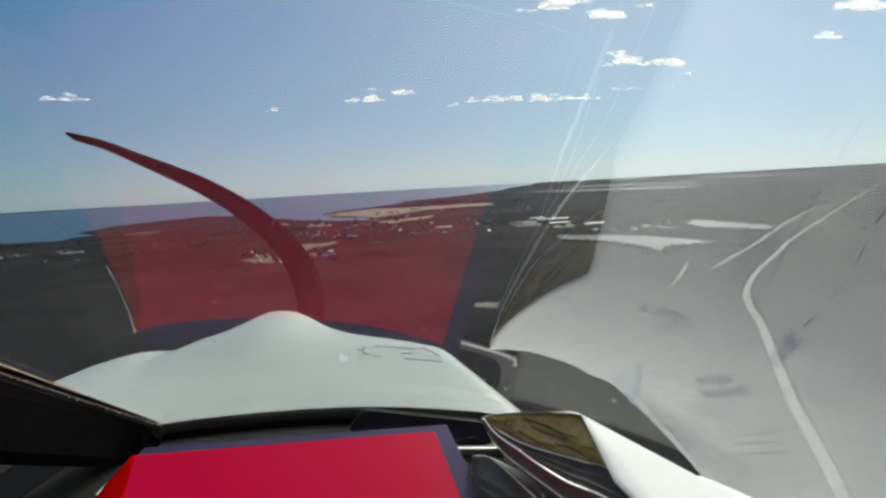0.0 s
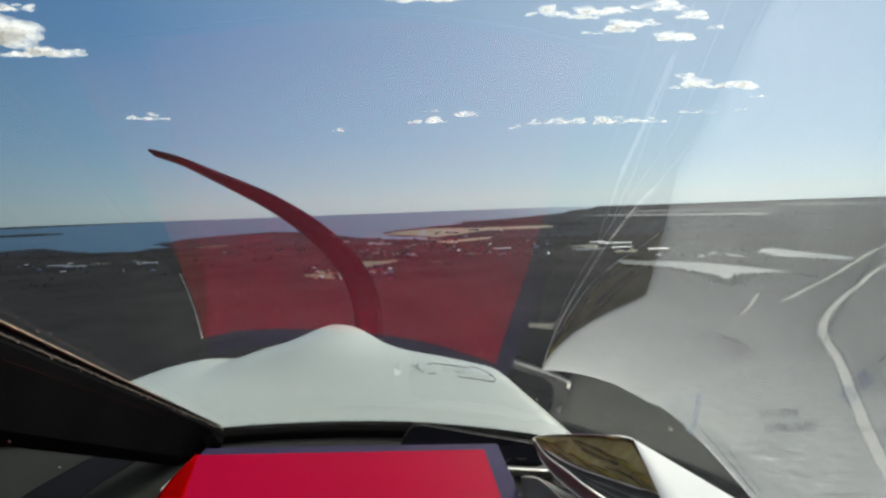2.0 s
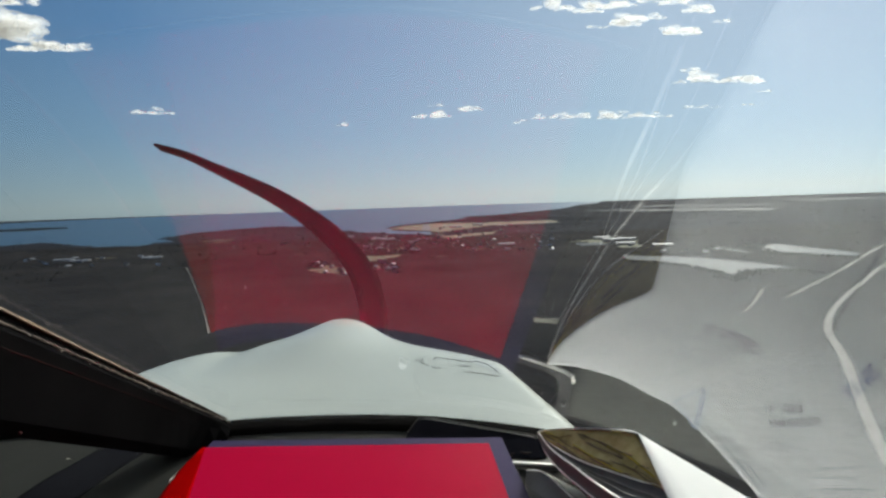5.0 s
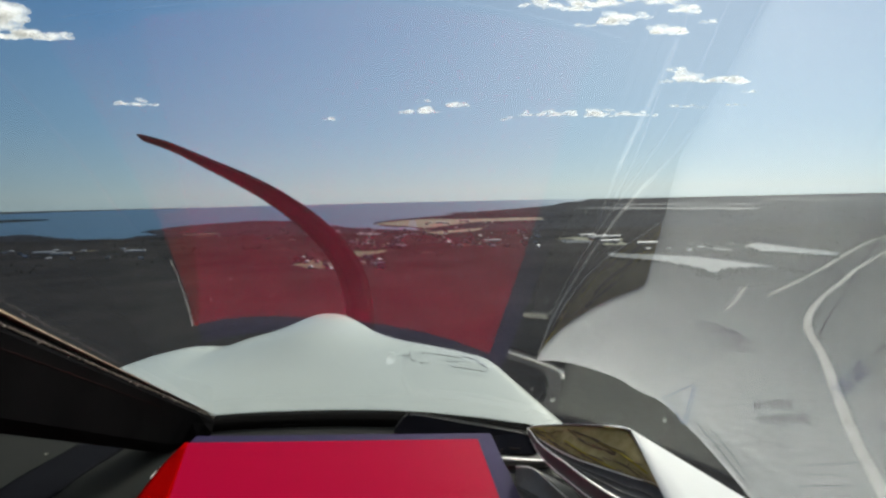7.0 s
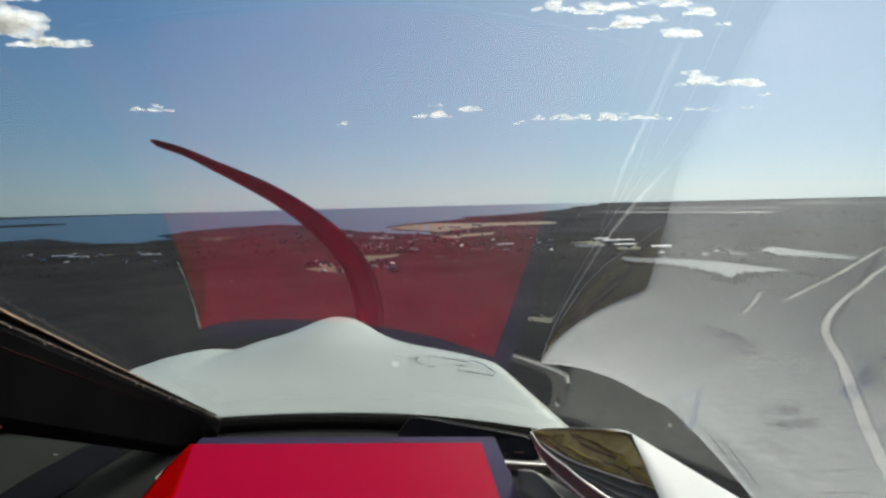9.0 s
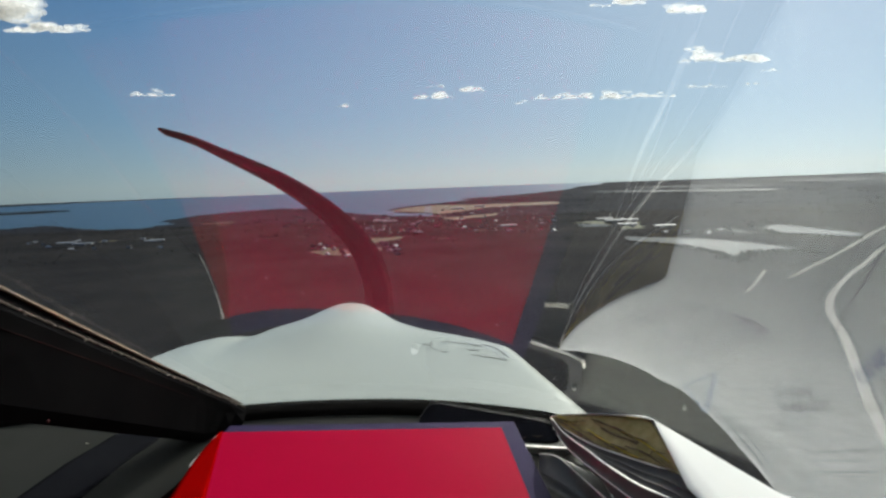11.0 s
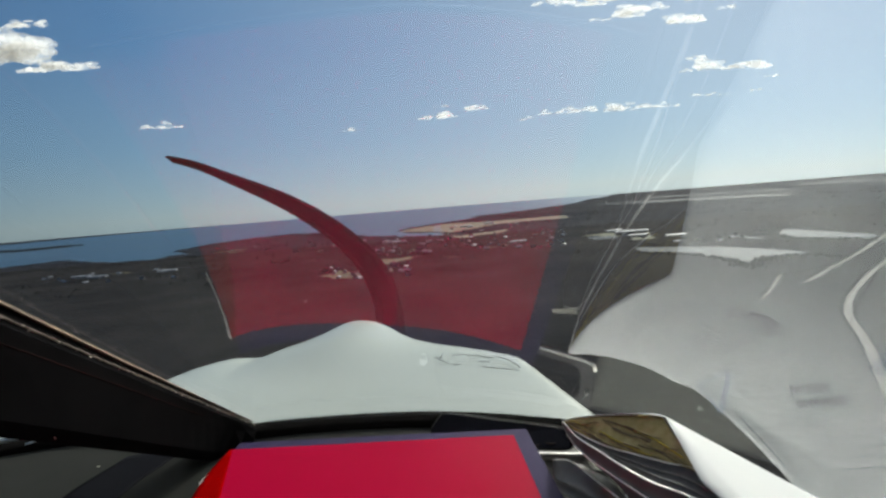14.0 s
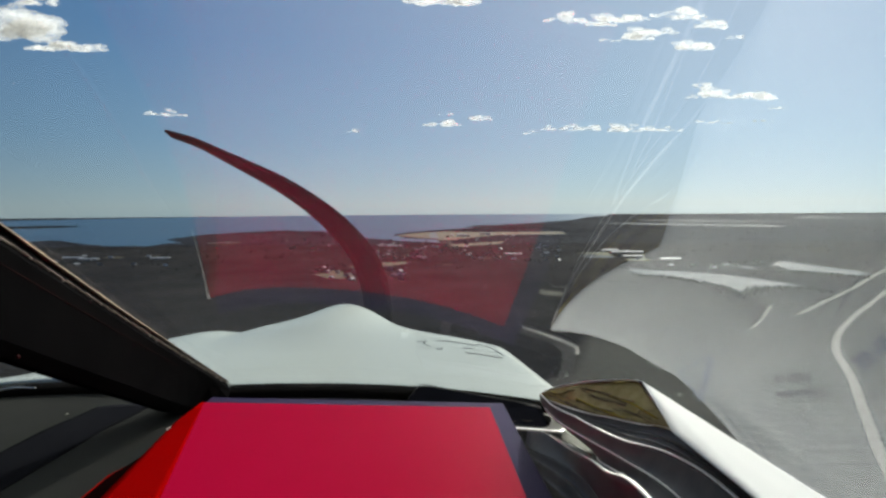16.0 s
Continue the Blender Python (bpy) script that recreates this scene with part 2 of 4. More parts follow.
gt.links.new(g_r.outputs[0], g_m.inputs[0])
gt.links.new(gb.outputs[0], g_m.inputs[1])
gt.links.new(g_d.outputs[0], g_m.inputs[2])
# a rough refraction lobe scatters sunlight forwards, added as a glare towards the sun
g_f = gt.nodes.new("ShaderNodeBsdfRefraction")
g_f.inputs["IOR"].default_value, g_f.inputs["Roughness"].default_value = 1.49, 0.9
g_h = gt.nodes.new("ShaderNodeMapRange")
g_h.inputs[1].default_value, g_h.inputs[2].default_value, g_h.inputs[3].default_value, g_h.inputs[4].default_value = 0.3, 0.7, 0.0034, 0.0064
gt.links.new(g_n.outputs[0], g_h.inputs[0])
g_x = gt.nodes.new("ShaderNodeMixShader")
gt.links.new(g_h.outputs[0], g_x.inputs[0])
gt.links.new(g_m.outputs[0], g_x.inputs[1])
gt.links.new(g_f.outputs[0], g_x.inputs[2])
gt.links.new(g_x.outputs[0], go.inputs["Surface"])


# ---- builders ----
def smooth(me):
    me.polygons.foreach_set("use_smooth", [True] * len(me.polygons))


def part(name, bm, mat, parent=None, label="", soft=False):
    """Links a bmesh as one mesh object, under a thing or a part where one is given."""
    me = bpy.data.meshes.new(name)
    bm.normal_update()
    bm.to_mesh(me)
    bm.free()
    me.materials.append(mat)
    if soft:
        smooth(me)
    ob = new(name, me)
    if parent:
        ob.parent = parent
    if label:
        tagged(ob, label)
    return ob


def thing(name, label, category, m=None, group="", kind=""):
    ob = new(name)
    ob.empty_display_size = 0.05
    if m is not None:
        ob.matrix_world = m
    return tagged(ob, label, category, group, kind)


def grid(fn, us, vs):
    """A bmesh sheet with a vertex at fn(u, v) for each pair."""
    bm = bmesh.new()
    rows = [[bm.verts.new(fn(u, v)) for v in vs] for u in us]
    for i in range(len(us) - 1):
        for j in range(len(vs) - 1):
            bm.faces.new((rows[i][j], rows[i + 1][j], rows[i + 1][j + 1], rows[i][j + 1]))
    return bm


def thicken(bm, depth):
    """Gives a sheet a thickness, along its normals."""
    bm.normal_update()
    bmesh.ops.solidify(bm, geom=bm.faces[:], thickness=depth)
    bmesh.ops.recalc_face_normals(bm, faces=bm.faces[:])
    return bm


def box(lo, hi, bevel=0.0, seg=2):
    bm = bmesh.new()
    bmesh.ops.create_cube(bm, size=1)
    c = [(a + b) / 2 for a, b in zip(lo, hi)]
    bmesh.ops.transform(bm, matrix=Matrix.Translation(c) @ Matrix.Diagonal((*[b - a for a, b in zip(lo, hi)], 1)), verts=bm.verts)
    if bevel:
        bmesh.ops.bevel(bm, geom=bm.edges[:], offset=bevel, segments=seg, affect="EDGES")
    return bm


def prism(outline, z0, z1, bevel=0.0):
    """An upright prism on a flat outline of (x, y)."""
    bm = bmesh.new()
    f = bm.faces.new([bm.verts.new((x, y, z0)) for x, y in outline])
    up = bmesh.ops.extrude_face_region(bm, geom=[f])
    bmesh.ops.translate(bm, vec=(0, 0, z1 - z0), verts=[g for g in up["geom"] if isinstance(g, bmesh.types.BMVert)])
    bmesh.ops.recalc_face_normals(bm, faces=bm.faces[:])
    if bevel:
        bmesh.ops.bevel(bm, geom=bm.edges[:], offset=bevel, segments=2, affect="EDGES")
    return bm


def sweep(path, half_w, half_h, up=(0, 0, 1), seg=8):
    """A rounded bar along a path of points."""
    bm = bmesh.new()
    rings = []
    pts = [Vector(p) for p in path]
    for i, p in enumerate(pts):
        d = (pts[min(i + 1, len(pts) - 1)] - pts[max(i - 1, 0)]).normalized()
        side = d.cross(Vector(up)).normalized()
        top = side.cross(d)
        w = half_w(i) if callable(half_w) else half_w
        h = half_h(i) if callable(half_h) else half_h
        ring = []
        for k in range(seg):
            a = 2 * math.pi * (k + 0.5) / seg
            cx, cz = math.cos(a), math.sin(a)
            cx, cz = math.copysign(abs(cx) ** 0.5, cx), math.copysign(abs(cz) ** 0.5, cz)
            ring.append(bm.verts.new(p + side * (cx * w) + top * (cz * h)))
        rings.append(ring)
    for a, b in zip(rings, rings[1:]):
        for k in range(seg):
            bm.faces.new((a[k], a[(k + 1) % seg], b[(k + 1) % seg], b[k]))
    bm.faces.new(rings[0][::-1])
    bm.faces.new(rings[-1])
    bmesh.ops.recalc_face_normals(bm, faces=bm.faces[:])
    return bm


def steps(a, b, n):
    return [a + (b - a) * i / (n - 1) for i in range(n)]


def catmull(pts, n):
    out = []
    p = [pts[0]] + list(pts) + [pts[-1]]
    for i in range(1, len(p) - 2):
        for k in range(n):
            t = k / n
            out.append(tuple(0.5 * (2 * p[i][j] + (p[i + 1][j] - p[i - 1][j]) * t + (2 * p[i - 1][j] - 5 * p[i][j] + 4 * p[i + 1][j] - p[i + 2][j]) * t * t + (3 * p[i][j] - p[i - 1][j] - 3 * p[i + 1][j] + p[i + 2][j]) * t ** 3) for j in range(len(pts[0]))))
    out.append(tuple(pts[-1]))
    return out


# ---- the aircraft ----
MID = -0.30          # the aircraft's middle line


def dash_z(x):
    u = abs(x - MID)
    return -0.286 - 0.36 * max(0.0, u - 0.40) ** 1.2 - 0.11 * min(0.40, max(0.0, MID - 0.03 - x)) ** 1.2


def glass_z(x, y):
    """The windscreen's inner face: the starboard half, and the port half as its mirror image."""
    if x < MID:
        x = 2 * MID - x
    q, v = max(0.0, -x - 0.02), y - 0.45
    swell = q * q * (-0.471 + 2.177 * v - 7.249 * v * v) + q ** 3 * (5.118 - 8.506 * v + 0.703 * v * v) + q ** 4 * (-13.249 + 6.374 * v + 86.905 * v * v)
    return 0.149 - 0.058 * x - 0.466 * y - 0.685 * x * x - 0.161 * x * y - 0.184 * y * y + swell


def base_y(x, drop=0.0):
    """Where the windscreen meets the glareshield."""
    z = dash_z(x) + drop
    lo, hi = -0.2, 1.1
    for _ in range(40):
        m = (lo + hi) / 2
        if glass_z(x, m) > z:
            lo = m
        else:
            hi = m
    return lo


aircraft = thing("light_aircraft", "white single-engined light aircraft seen from its cockpit in flight", "aircraft", PLANE)

TOP_Y = -0.22


def seam_x(y):
    """The line over the centre post at which the two panes meet."""
    return -0.2805 - 0.0135 * math.sin(math.pi * min(1.0, max(0.0, (0.688 - y) / 0.40)))


def pane(inner, outer, n):
    """One half of the windscreen, from beside the centre post to its outer edge."""
    def fn(u, v):
        y = TOP_Y + (base_y(inner + (outer - inner) * u, -0.012) - TOP_Y) * v
        edge = seam_x(y) + (inner + 0.28)
        x = edge + (outer - edge) * u
        return (x, y, glass_z(x, y))
    return grid(fn, [0, 0.003] + steps(0.012, 0.988, n) + [0.997, 1], [0, 0.003] + steps(0.015, 0.985, 50) + [0.997, 1])


for inner, outer, n in ((-0.280, 0.56, 60), (-0.288, -1.16, 40)):
    bm = pane(inner, outer, n)
    bm.normal_update()
    if sum(f.normal.z for f in bm.faces) < 0:
        bmesh.ops.reverse_faces(bm, faces=bm.faces[:])
    bmesh.ops.solidify(bm, geom=bm.faces[:], thickness=-0.0008)
    bmesh.ops.recalc_face_normals(bm, faces=bm.faces[:])
    w = part("windscreen", bm, M_GLASS, aircraft, "clear curved acrylic windscreen with reflections", True)
    w.visible_shadow = False

# specks of dirt and small chips on the acrylic
M_SPECK = bpy.data.materials.new("pale_dirt")
M_SPECK.use_nodes = True
st = M_SPECK.node_tree
st.nodes.clear()
s_b = st.nodes.new("ShaderNodeBsdfTranslucent")
s_b.inputs["Color"].default_value = (0.45, 0.44, 0.42, 1)
s_d = st.nodes.new("ShaderNodeBsdfDiffuse")
s_d.inputs["Color"].default_value = (0.45, 0.44, 0.42, 1)
s_m = st.nodes.new("ShaderNodeMixShader")
s_o = st.nodes.new("ShaderNodeOutputMaterial")
st.links.new(s_b.outputs[0], s_m.inputs[1])
st.links.new(s_d.outputs[0], s_m.inputs[2])
st.links.new(s_m.outputs[0], s_o.inputs["Surface"])
rng = random.Random(8)
starboard = next(o for o in aircraft.children if o.name == "windscreen")
for k in range(34):
    x, y = rng.uniform(-0.25, 0.30), rng.uniform(0.22, 0.60)
    if y > base_y(x) - 0.05:
        continue
    size = rng.uniform(0.00018, 0.0005) * (1.6 if k % 9 == 0 else 1)
    bm = bmesh.new()
    bmesh.ops.create_icosphere(bm, subdivisions=1, radius=size, matrix=Matrix.Translation((x, y, glass_z(x, y) - 0.0004)) @ Matrix.Rotation(0.45, 4, "X") @ Matrix.Diagonal((rng.uniform(0.6, 1.6), rng.uniform(0.8, 2.2), 0.4, 1)))
    part("speck", bm, M_SPECK, starboard)

# the post between the two panes: a deep black channel under a beige cover strip, with crumbling sealant along the glass
POST_D = Vector((0.0117, -1.0, 0.573))


def post_line(s, top):
    """The cover strip's edge where the glass rests on it (top), and the channel's lower edge, s metres back from the foot."""
    if not top:
        return Vector((-0.297, 0.632, -0.2855)) + Vector((0.0184, -1.0, 0.505)) * s
    p = Vector((-0.2588, 0.6483, -0.2492)) + POST_D * s
    lo, hi = 0.9, 1.3
    if s > 0.35:
        return p * 1.101
    for _ in range(30):
        m = (lo + hi) / 2
        if p.z * m < glass_z(p.x * m, p.y * m):
            lo = m
        else:
            hi = m
    return p * lo


def sealant_line(s):
    return post_line(s, True) + Vector((-0.001, 0, -0.0035 - 0.019 * s))


bm = bmesh.new()
rings = []
for s in steps(0.0, 0.66, 30):
    a = sealant_line(s)
    b = post_line(max(s - 0.055, -0.005), False)
    if s < 0.06:
        b = Vector((-0.270, 0.668, -0.2855)).lerp(post_line(0.0, False), min(1, s / 0.055))
    sag = Vector((-0.030, 0, 0))
    cap = post_line(s, True) + Vector((-0.005, 0, -0.001))
    rings.append([bm.verts.new(v) for v in (a + Vector((0.004, 0, -0.006)), a, cap, a + sag + Vector((-0.012, 0, 0.006)), b + sag, b + Vector((-0.004, 0, -0.004)), b + Vector((0.003, 0, 0.006)), a.lerp(b, 0.35) + Vector((0.004, 0, 0)))])
for r, q in zip(rings, rings[1:]):
    for k in range(8):
        bm.faces.new((r[k], r[(k + 1) % 8], q[(k + 1) % 8], q[k]))
bm.faces.new(rings[0][::-1])
bm.faces.new(rings[-1])
bmesh.ops.recalc_face_normals(bm, faces=bm.faces[:])
post = part("windscreen_post", bm, M_BLACK, aircraft, "deep black centre post")
rng = random.Random(4)


def ragged(amount):
    return Vector((rng.uniform(-amount, amount), 0, rng.uniform(-amount, amount)))


part("sealant_strip", sweep([sealant_line(s) + ragged(0.0004) + Vector((0.0015, 0, 0)) for s in steps(-0.004, 0.64, 200)], lambda i: 0.0007 + 0.0005 * math.sin(i * 1.7) * math.sin(i * 0.37), lambda i: 0.0009 + 0.0005 * math.sin(i * 2.9) * math.sin(i * 0.23), seg=6), M_CAULK, post, "crumbling grey and beige sealant along the post")
for k in range(34):
    s = 0.02 + 0.5 * rng.random() ** 1.6
    bm = bmesh.new()
    bmesh.ops.create_icosphere(bm, subdivisions=1, radius=rng.uniform(0.0004, 0.0011), matrix=Matrix.Translation(sealant_line(s) + ragged(0.0016) + Vector((0.002, 0, -0.001))) @ Matrix.Diagonal((1, rng.uniform(1, 2.4), 0.7, 1)))
    part("sealant_crumb", bm, M_CRUMB, post)
bm = bmesh.new()
prev = None
for s in steps(-0.004, 0.64, 60):
    p, thin = post_line(s, True), min(1.0, 0.15 + 4 * max(0.0, s))
    cur = [bm.verts.new(v) for v in (p + Vector((0, 0, 0.0010 - 0.0022 * thin)), p + Vector((0, 0, 0.0010)), p + Vector((-0.016, 0, 0.0055)), p + Vector((-0.016, 0, 0.0030)))]
    if prev:
        for k in range(4):
            bm.faces.new((prev[k], prev[(k + 1) % 4], cur[(k + 1) % 4], cur[k]))
    prev = cur
bmesh.ops.recalc_face_normals(bm, faces=bm.faces[:])
part("cover_strip", bm, M_STRIP, post, "thin weathered beige cover strip")
part("post_seam", sweep([sealant_line(s).lerp(post_line(max(s - 0.055, -0.01), False), 0.26) + Vector((0.0042, 0, 0.001)) for s in steps(0.12, 0.64, 60)], 0.0006, 0.0006, seg=6), M_SEAM, post, "dull brown seam")


# the cowling
def cowl_z(u, y):
    k = y - 0.72
    zc = -0.284 - 0.035 * max(0, k) - 0.22 * max(0, y - 1.12) ** 1.5
    if u < 0:
        w = 0.43 - 0.40 * max(0, k) if y < 1.12 else 0.27 - 0.62 * (y - 1.12)
    else:
        w = 0.47 - 0.22 * max(0, k) if y < 1.12 else 0.382 - 0.95 * (y - 1.12)
    w = max(w, 0.02)
    hump = 0.056 * math.exp(-((u - 0.03) / 0.105) ** 2) * min(1, max(0, (y - 0.95) / 0.45)) ** 1.3
    hump -= 0.013 * math.exp(-((u + 0.150 + 0.10 * (y - 1.1)) / 0.036) ** 2) * min(1, max(0, (y - 0.92) / 0.35))
    side = max(0, abs(u) - w)
    droop = 0.55 * max(0.0, -u - 0.12) ** 2 * min(1, max(0, (y - 0.72) / 0.30))
    return zc + hump - droop - 0.10 * u * u - min(0.5, 5.0 * side * side + 0.5 * side)


def cowl_back(u):
    return base_y(MID + u, -0.002) + 0.004


bm = grid(lambda u, v: (MID + u, cowl_back(u) + (1.72 - cowl_back(u)) * v, cowl_z(u, cowl_back(u) + (1.72 - cowl_back(u)) * v)), steps(-0.62, 0.66, 120), steps(0, 1, 80))
bmesh.ops.recalc_face_normals(bm, faces=bm.faces[:])
bmesh.ops.solidify(bm, geom=bm.faces[:], thickness=0.004)
cowl = part("cowling", bm, M_WHITE, aircraft, "glossy white painted engine cowling with a worn oil door", True)


def belly(y, n):
    """Half ring of points from the cowling's one edge under the engine to the other."""
    out = []
    for t in steps(0, 1, n):
        a = math.pi * t
        u = 0.02 - 0.64 * math.copysign(abs(math.cos(a)) ** 0.6, math.cos(a))
        top_z = cowl_z(-0.62, y) * (1 - t) + cowl_z(0.66, y) * t - 0.02
        out.append(Vector((MID + u, y, top_z + (-1.02 - top_z) * math.sin(a) ** 0.6)))
    return out


bm = bmesh.new()
rows_ = [[bm.verts.new(p) for p in belly(y, 30)] for y in steps(0.80, 1.72, 12)]
for a, b in zip(rows_, rows_[1:]):
    for k in range(29):
        bm.faces.new((a[k], a[k + 1], b[k + 1], b[k]))
bmesh.ops.recalc_face_normals(bm, faces=bm.faces[:])
bmesh.ops.solidify(bm, geom=bm.faces[:], thickness=0.004)
part("lower_cowling", bm, M_WHITE, aircraft, "white painted lower cowling", True)
bm = bmesh.new()
front = [Vector((MID + u, 1.722, cowl_z(u, 1.72) - 0.002)) for u in steps(0.66, -0.62, 30)] + belly(1.722, 30)[1:-1]
rows_ = []
for t in steps(0, 1, 9):
    ring = []
    for p in front:
        d = Vector((p.x - MID, 0, p.z + 0.66)).normalized()
        q = Vector((MID, 0, -0.66)) + d * 0.145
        e = math.sin(t * math.pi / 2)
        ring.append(bm.verts.new((q.x + (p.x - q.x) * math.cos(t * math.pi / 2), 1.722 + 0.19 * e, q.z + (p.z - q.z) * math.cos(t * math.pi / 2))))
    rows_.append(ring)
for a, b in zip(rows_, rows_[1:]):
    for k in range(len(front)):
        bm.faces.new((a[k], a[(k + 1) % len(front)], b[(k + 1) % len(front)], b[k]))
bmesh.ops.recalc_face_normals(bm, faces=bm.faces[:])
bmesh.ops.solidify(bm, geom=bm.faces[:], thickness=0.003)
part("nose_bowl", bm, M_WHITE, aircraft, "white nose bowl behind the spinner", True)


def on_cowl(x, y, up=0.0052):
    return Vector((x, y, cowl_z(x - MID, y) + up))


# worn black lines round the oil door
def stroke(points, width, name="worn_mark"):
    path = []
    for (x0, y0), (x1, y1) in zip(points, points[1:]):
        for t in steps(0, 1, 8)[:-1]:
            path.append((x0 + (x1 - x0) * t, y0 + (y1 - y0) * t))
    path.append(points[-1])
    r = random.Random(len(path))
    part(name, sweep([on_cowl(x + r.uniform(-0.0007, 0.0007), y + r.uniform(-0.002, 0.002)) for x, y in path], lambda i: width * 0.36 * max(0.03, r.uniform(-0.45, 1.0)), 0.0007, seg=6), M_MARK, cowl)


for pts, wd in (([(-0.0747, 1.071), (-0.0583, 1.075)], .0035), ([(-0.060, 1.106), (-0.0614, 1.057), (-0.047, 1.032)], .003), ([(-0.041, 1.093), (-0.032, 1.104), (0.0033, 1.091), (0.037, 1.079)], .0055), ([(0.0374, 1.097), (0.0606, 1.074), (0.0752, 1.029)], .003),
                ([(0.0083, 1.046), (0.0287, 1.047)], .004), ([(-0.0385, 1.022), (-0.0247, 1.025)], .004), ([(0.013, 1.011), (0.047, 1.002), (0.0765, 0.992)], .0035), ([(0.0725, 1.048), (0.080, 1.0115)], .003)):
    stroke(pts, wd)

# the rubber seal along the windscreen's foot, and the black flap beside it
part("windscreen_seal", sweep([(x, base_y(x, -0.004) - 0.017, dash_z(x) + 0.003) for x in steps(-1.0, 0.5, 90)], 0.022, 0.005), M_SEAL, aircraft, "black rubber seal at the windscreen's foot", True)

glareshield = grid(lambda x, v: (x, 0.10 + (base_y(x, -0.01) - 0.024 - 0.10) * v, dash_z(x) - 0.05 * max(0, 0.12 - v) ** 1.0), steps(-1.12, 0.56, 90), steps(0, 1, 30))
bmesh.ops.recalc_face_normals(glareshield, faces=glareshield.faces[:])
if sum(f.normal.z for f in glareshield.faces) < 0:
    bmesh.ops.reverse_faces(glareshield, faces=glareshield.faces[:])
bmesh.ops.solidify(glareshield, geom=glareshield.faces[:], thickness=0.02)
glareshield = part("glareshield", glareshield, M_DASH, aircraft, "grey vinyl glareshield", True)

# a dark band of shade, painted across the glareshield as a thin sheet
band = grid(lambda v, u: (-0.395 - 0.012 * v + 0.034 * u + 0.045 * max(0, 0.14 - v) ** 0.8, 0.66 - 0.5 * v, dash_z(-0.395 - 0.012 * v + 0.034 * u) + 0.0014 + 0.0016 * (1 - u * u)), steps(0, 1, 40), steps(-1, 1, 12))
part("dash_strip", thicken(band, 0.001), M_SHADE, glareshield, "broad blue-black band of painted shade on the glareshield", True)
pad = grid(lambda x, v: (x, 0.575 + (base_y(x, -0.01) - 0.030 - 0.575) * v, dash_z(x) + 0.0012), steps(0.1135, 0.50, 32), steps(0, 1, 16))
part("starboard_pad", thicken(pad, 0.001), M_PAD, glareshield, "lighter grey vinyl pad beside the air outlet", True)
part("tape_strip", prism([(0.0590, 0.5590), (0.0815, 0.5505), (0.0830, 0.5545), (0.0605, 0.5630)], -0.2858, -0.2850), M_TAPE, glareshield, "short pale strip of tape")
flap = bmesh.new()
outline = [(-0.0546, 0.655, -0.2700), (-0.0424, 0.664, -0.2568), (-0.0343, 0.667, -0.2556), (0.0353, 0.660, -0.2650), (0.0904, 0.648, -0.2692), (0.0973, 0.640, -0.2705), (0.102, 0.622, -0.2845), (0.03, 0.628, -0.2845), (-0.055, 0.642, -0.2845)]
f = flap.faces.new([flap.verts.new(p) for p in outline])
ex = bmesh.ops.extrude_face_region(flap, geom=[f])
bmesh.ops.translate(flap, vec=(0, 0.012, -0.004), verts=[g for g in ex["geom"] if isinstance(g, bmesh.types.BMVert)])
bmesh.ops.recalc_face_normals(flap, faces=flap.faces[:])
bmesh.ops.bevel(flap, geom=flap.edges[:], offset=0.0015, segments=2, affect="EDGES")
flap = part("defroster_flap", flap, M_FLAP, glareshield, "blue-black plastic defroster flap")
part("lip", sweep([Vector(p) + Vector((0, 0.012, -0.0030)) for p in catmull(outline[:6], 6)], 0.0006, 0.0006, seg=6), M_FRAME, flap, "thin grey upper lip", True)

# a framed air outlet in the glareshield: grey frame, bright near rim, dark well and bolts
def rounded(corners, radius, n=6):
    """An outline with its corners rounded off."""
    out = []
    for k, c in enumerate(corners):
        a, b = Vector(corners[k - 1]), Vector(corners[(k + 1) % len(corners)])
        c = Vector(corners[k])
        p, q = c + (a - c).normalized() * radius, c + (b - c).normalized() * radius
        out += [tuple(p.lerp(c, t).lerp(c.lerp(q, t), t)) for t in steps(0, 1, n)]
    return out


RIM = rounded([(-0.03, 0.612), (0.111, 0.592), (0.124, 0.652), (-0.03, 0.668)], 0.010)
WELL = rounded([(-0.02, 0.620), (0.100, 0.604), (0.109, 0.644), (-0.02, 0.656)], 0.014)
bm = bmesh.new()
top = [[bm.verts.new((x, y, z)) for x, y in line] for line, z in ((RIM, -0.285), (RIM, -0.2795), (WELL, -0.2785), (WELL, -0.2845))]
for a, b in zip(top, top[1:]):
    for k in range(len(RIM)):
        bm.faces.new((a[k], a[(k + 1) % len(RIM)], b[(k + 1) % len(RIM)], b[k]))
bmesh.ops.recalc_face_normals(bm, faces=bm.faces[:])
outlet = part("air_outlet", bm, M_FRAME, glareshield, "grey framed air outlet")
part("well", prism(WELL, -0.2856, -0.2846), M_SEAL, outlet, "dark well of the outlet")
part("rim", sweep([(x, y, -0.2785) for x, y in [(0.02, 0.6065), (0.06, 0.6005), (0.098, 0.5955), (0.112, 0.5950), (0.1145, 0.602)]], 0.0022, 0.0014, seg=8), M_METAL, outlet, "bright metal rim", True)
part("loose_wire", sweep([(0.062, 0.628, -0.283), (0.072, 0.634, -0.281), (0.080, 0.628, -0.280), (0.088, 0.632, -0.281), (0.094, 0.640, -0.283)], 0.0009, 0.0009, seg=6), M_CAULK, outlet, "thin beige wire", True)
bm = bmesh.new()
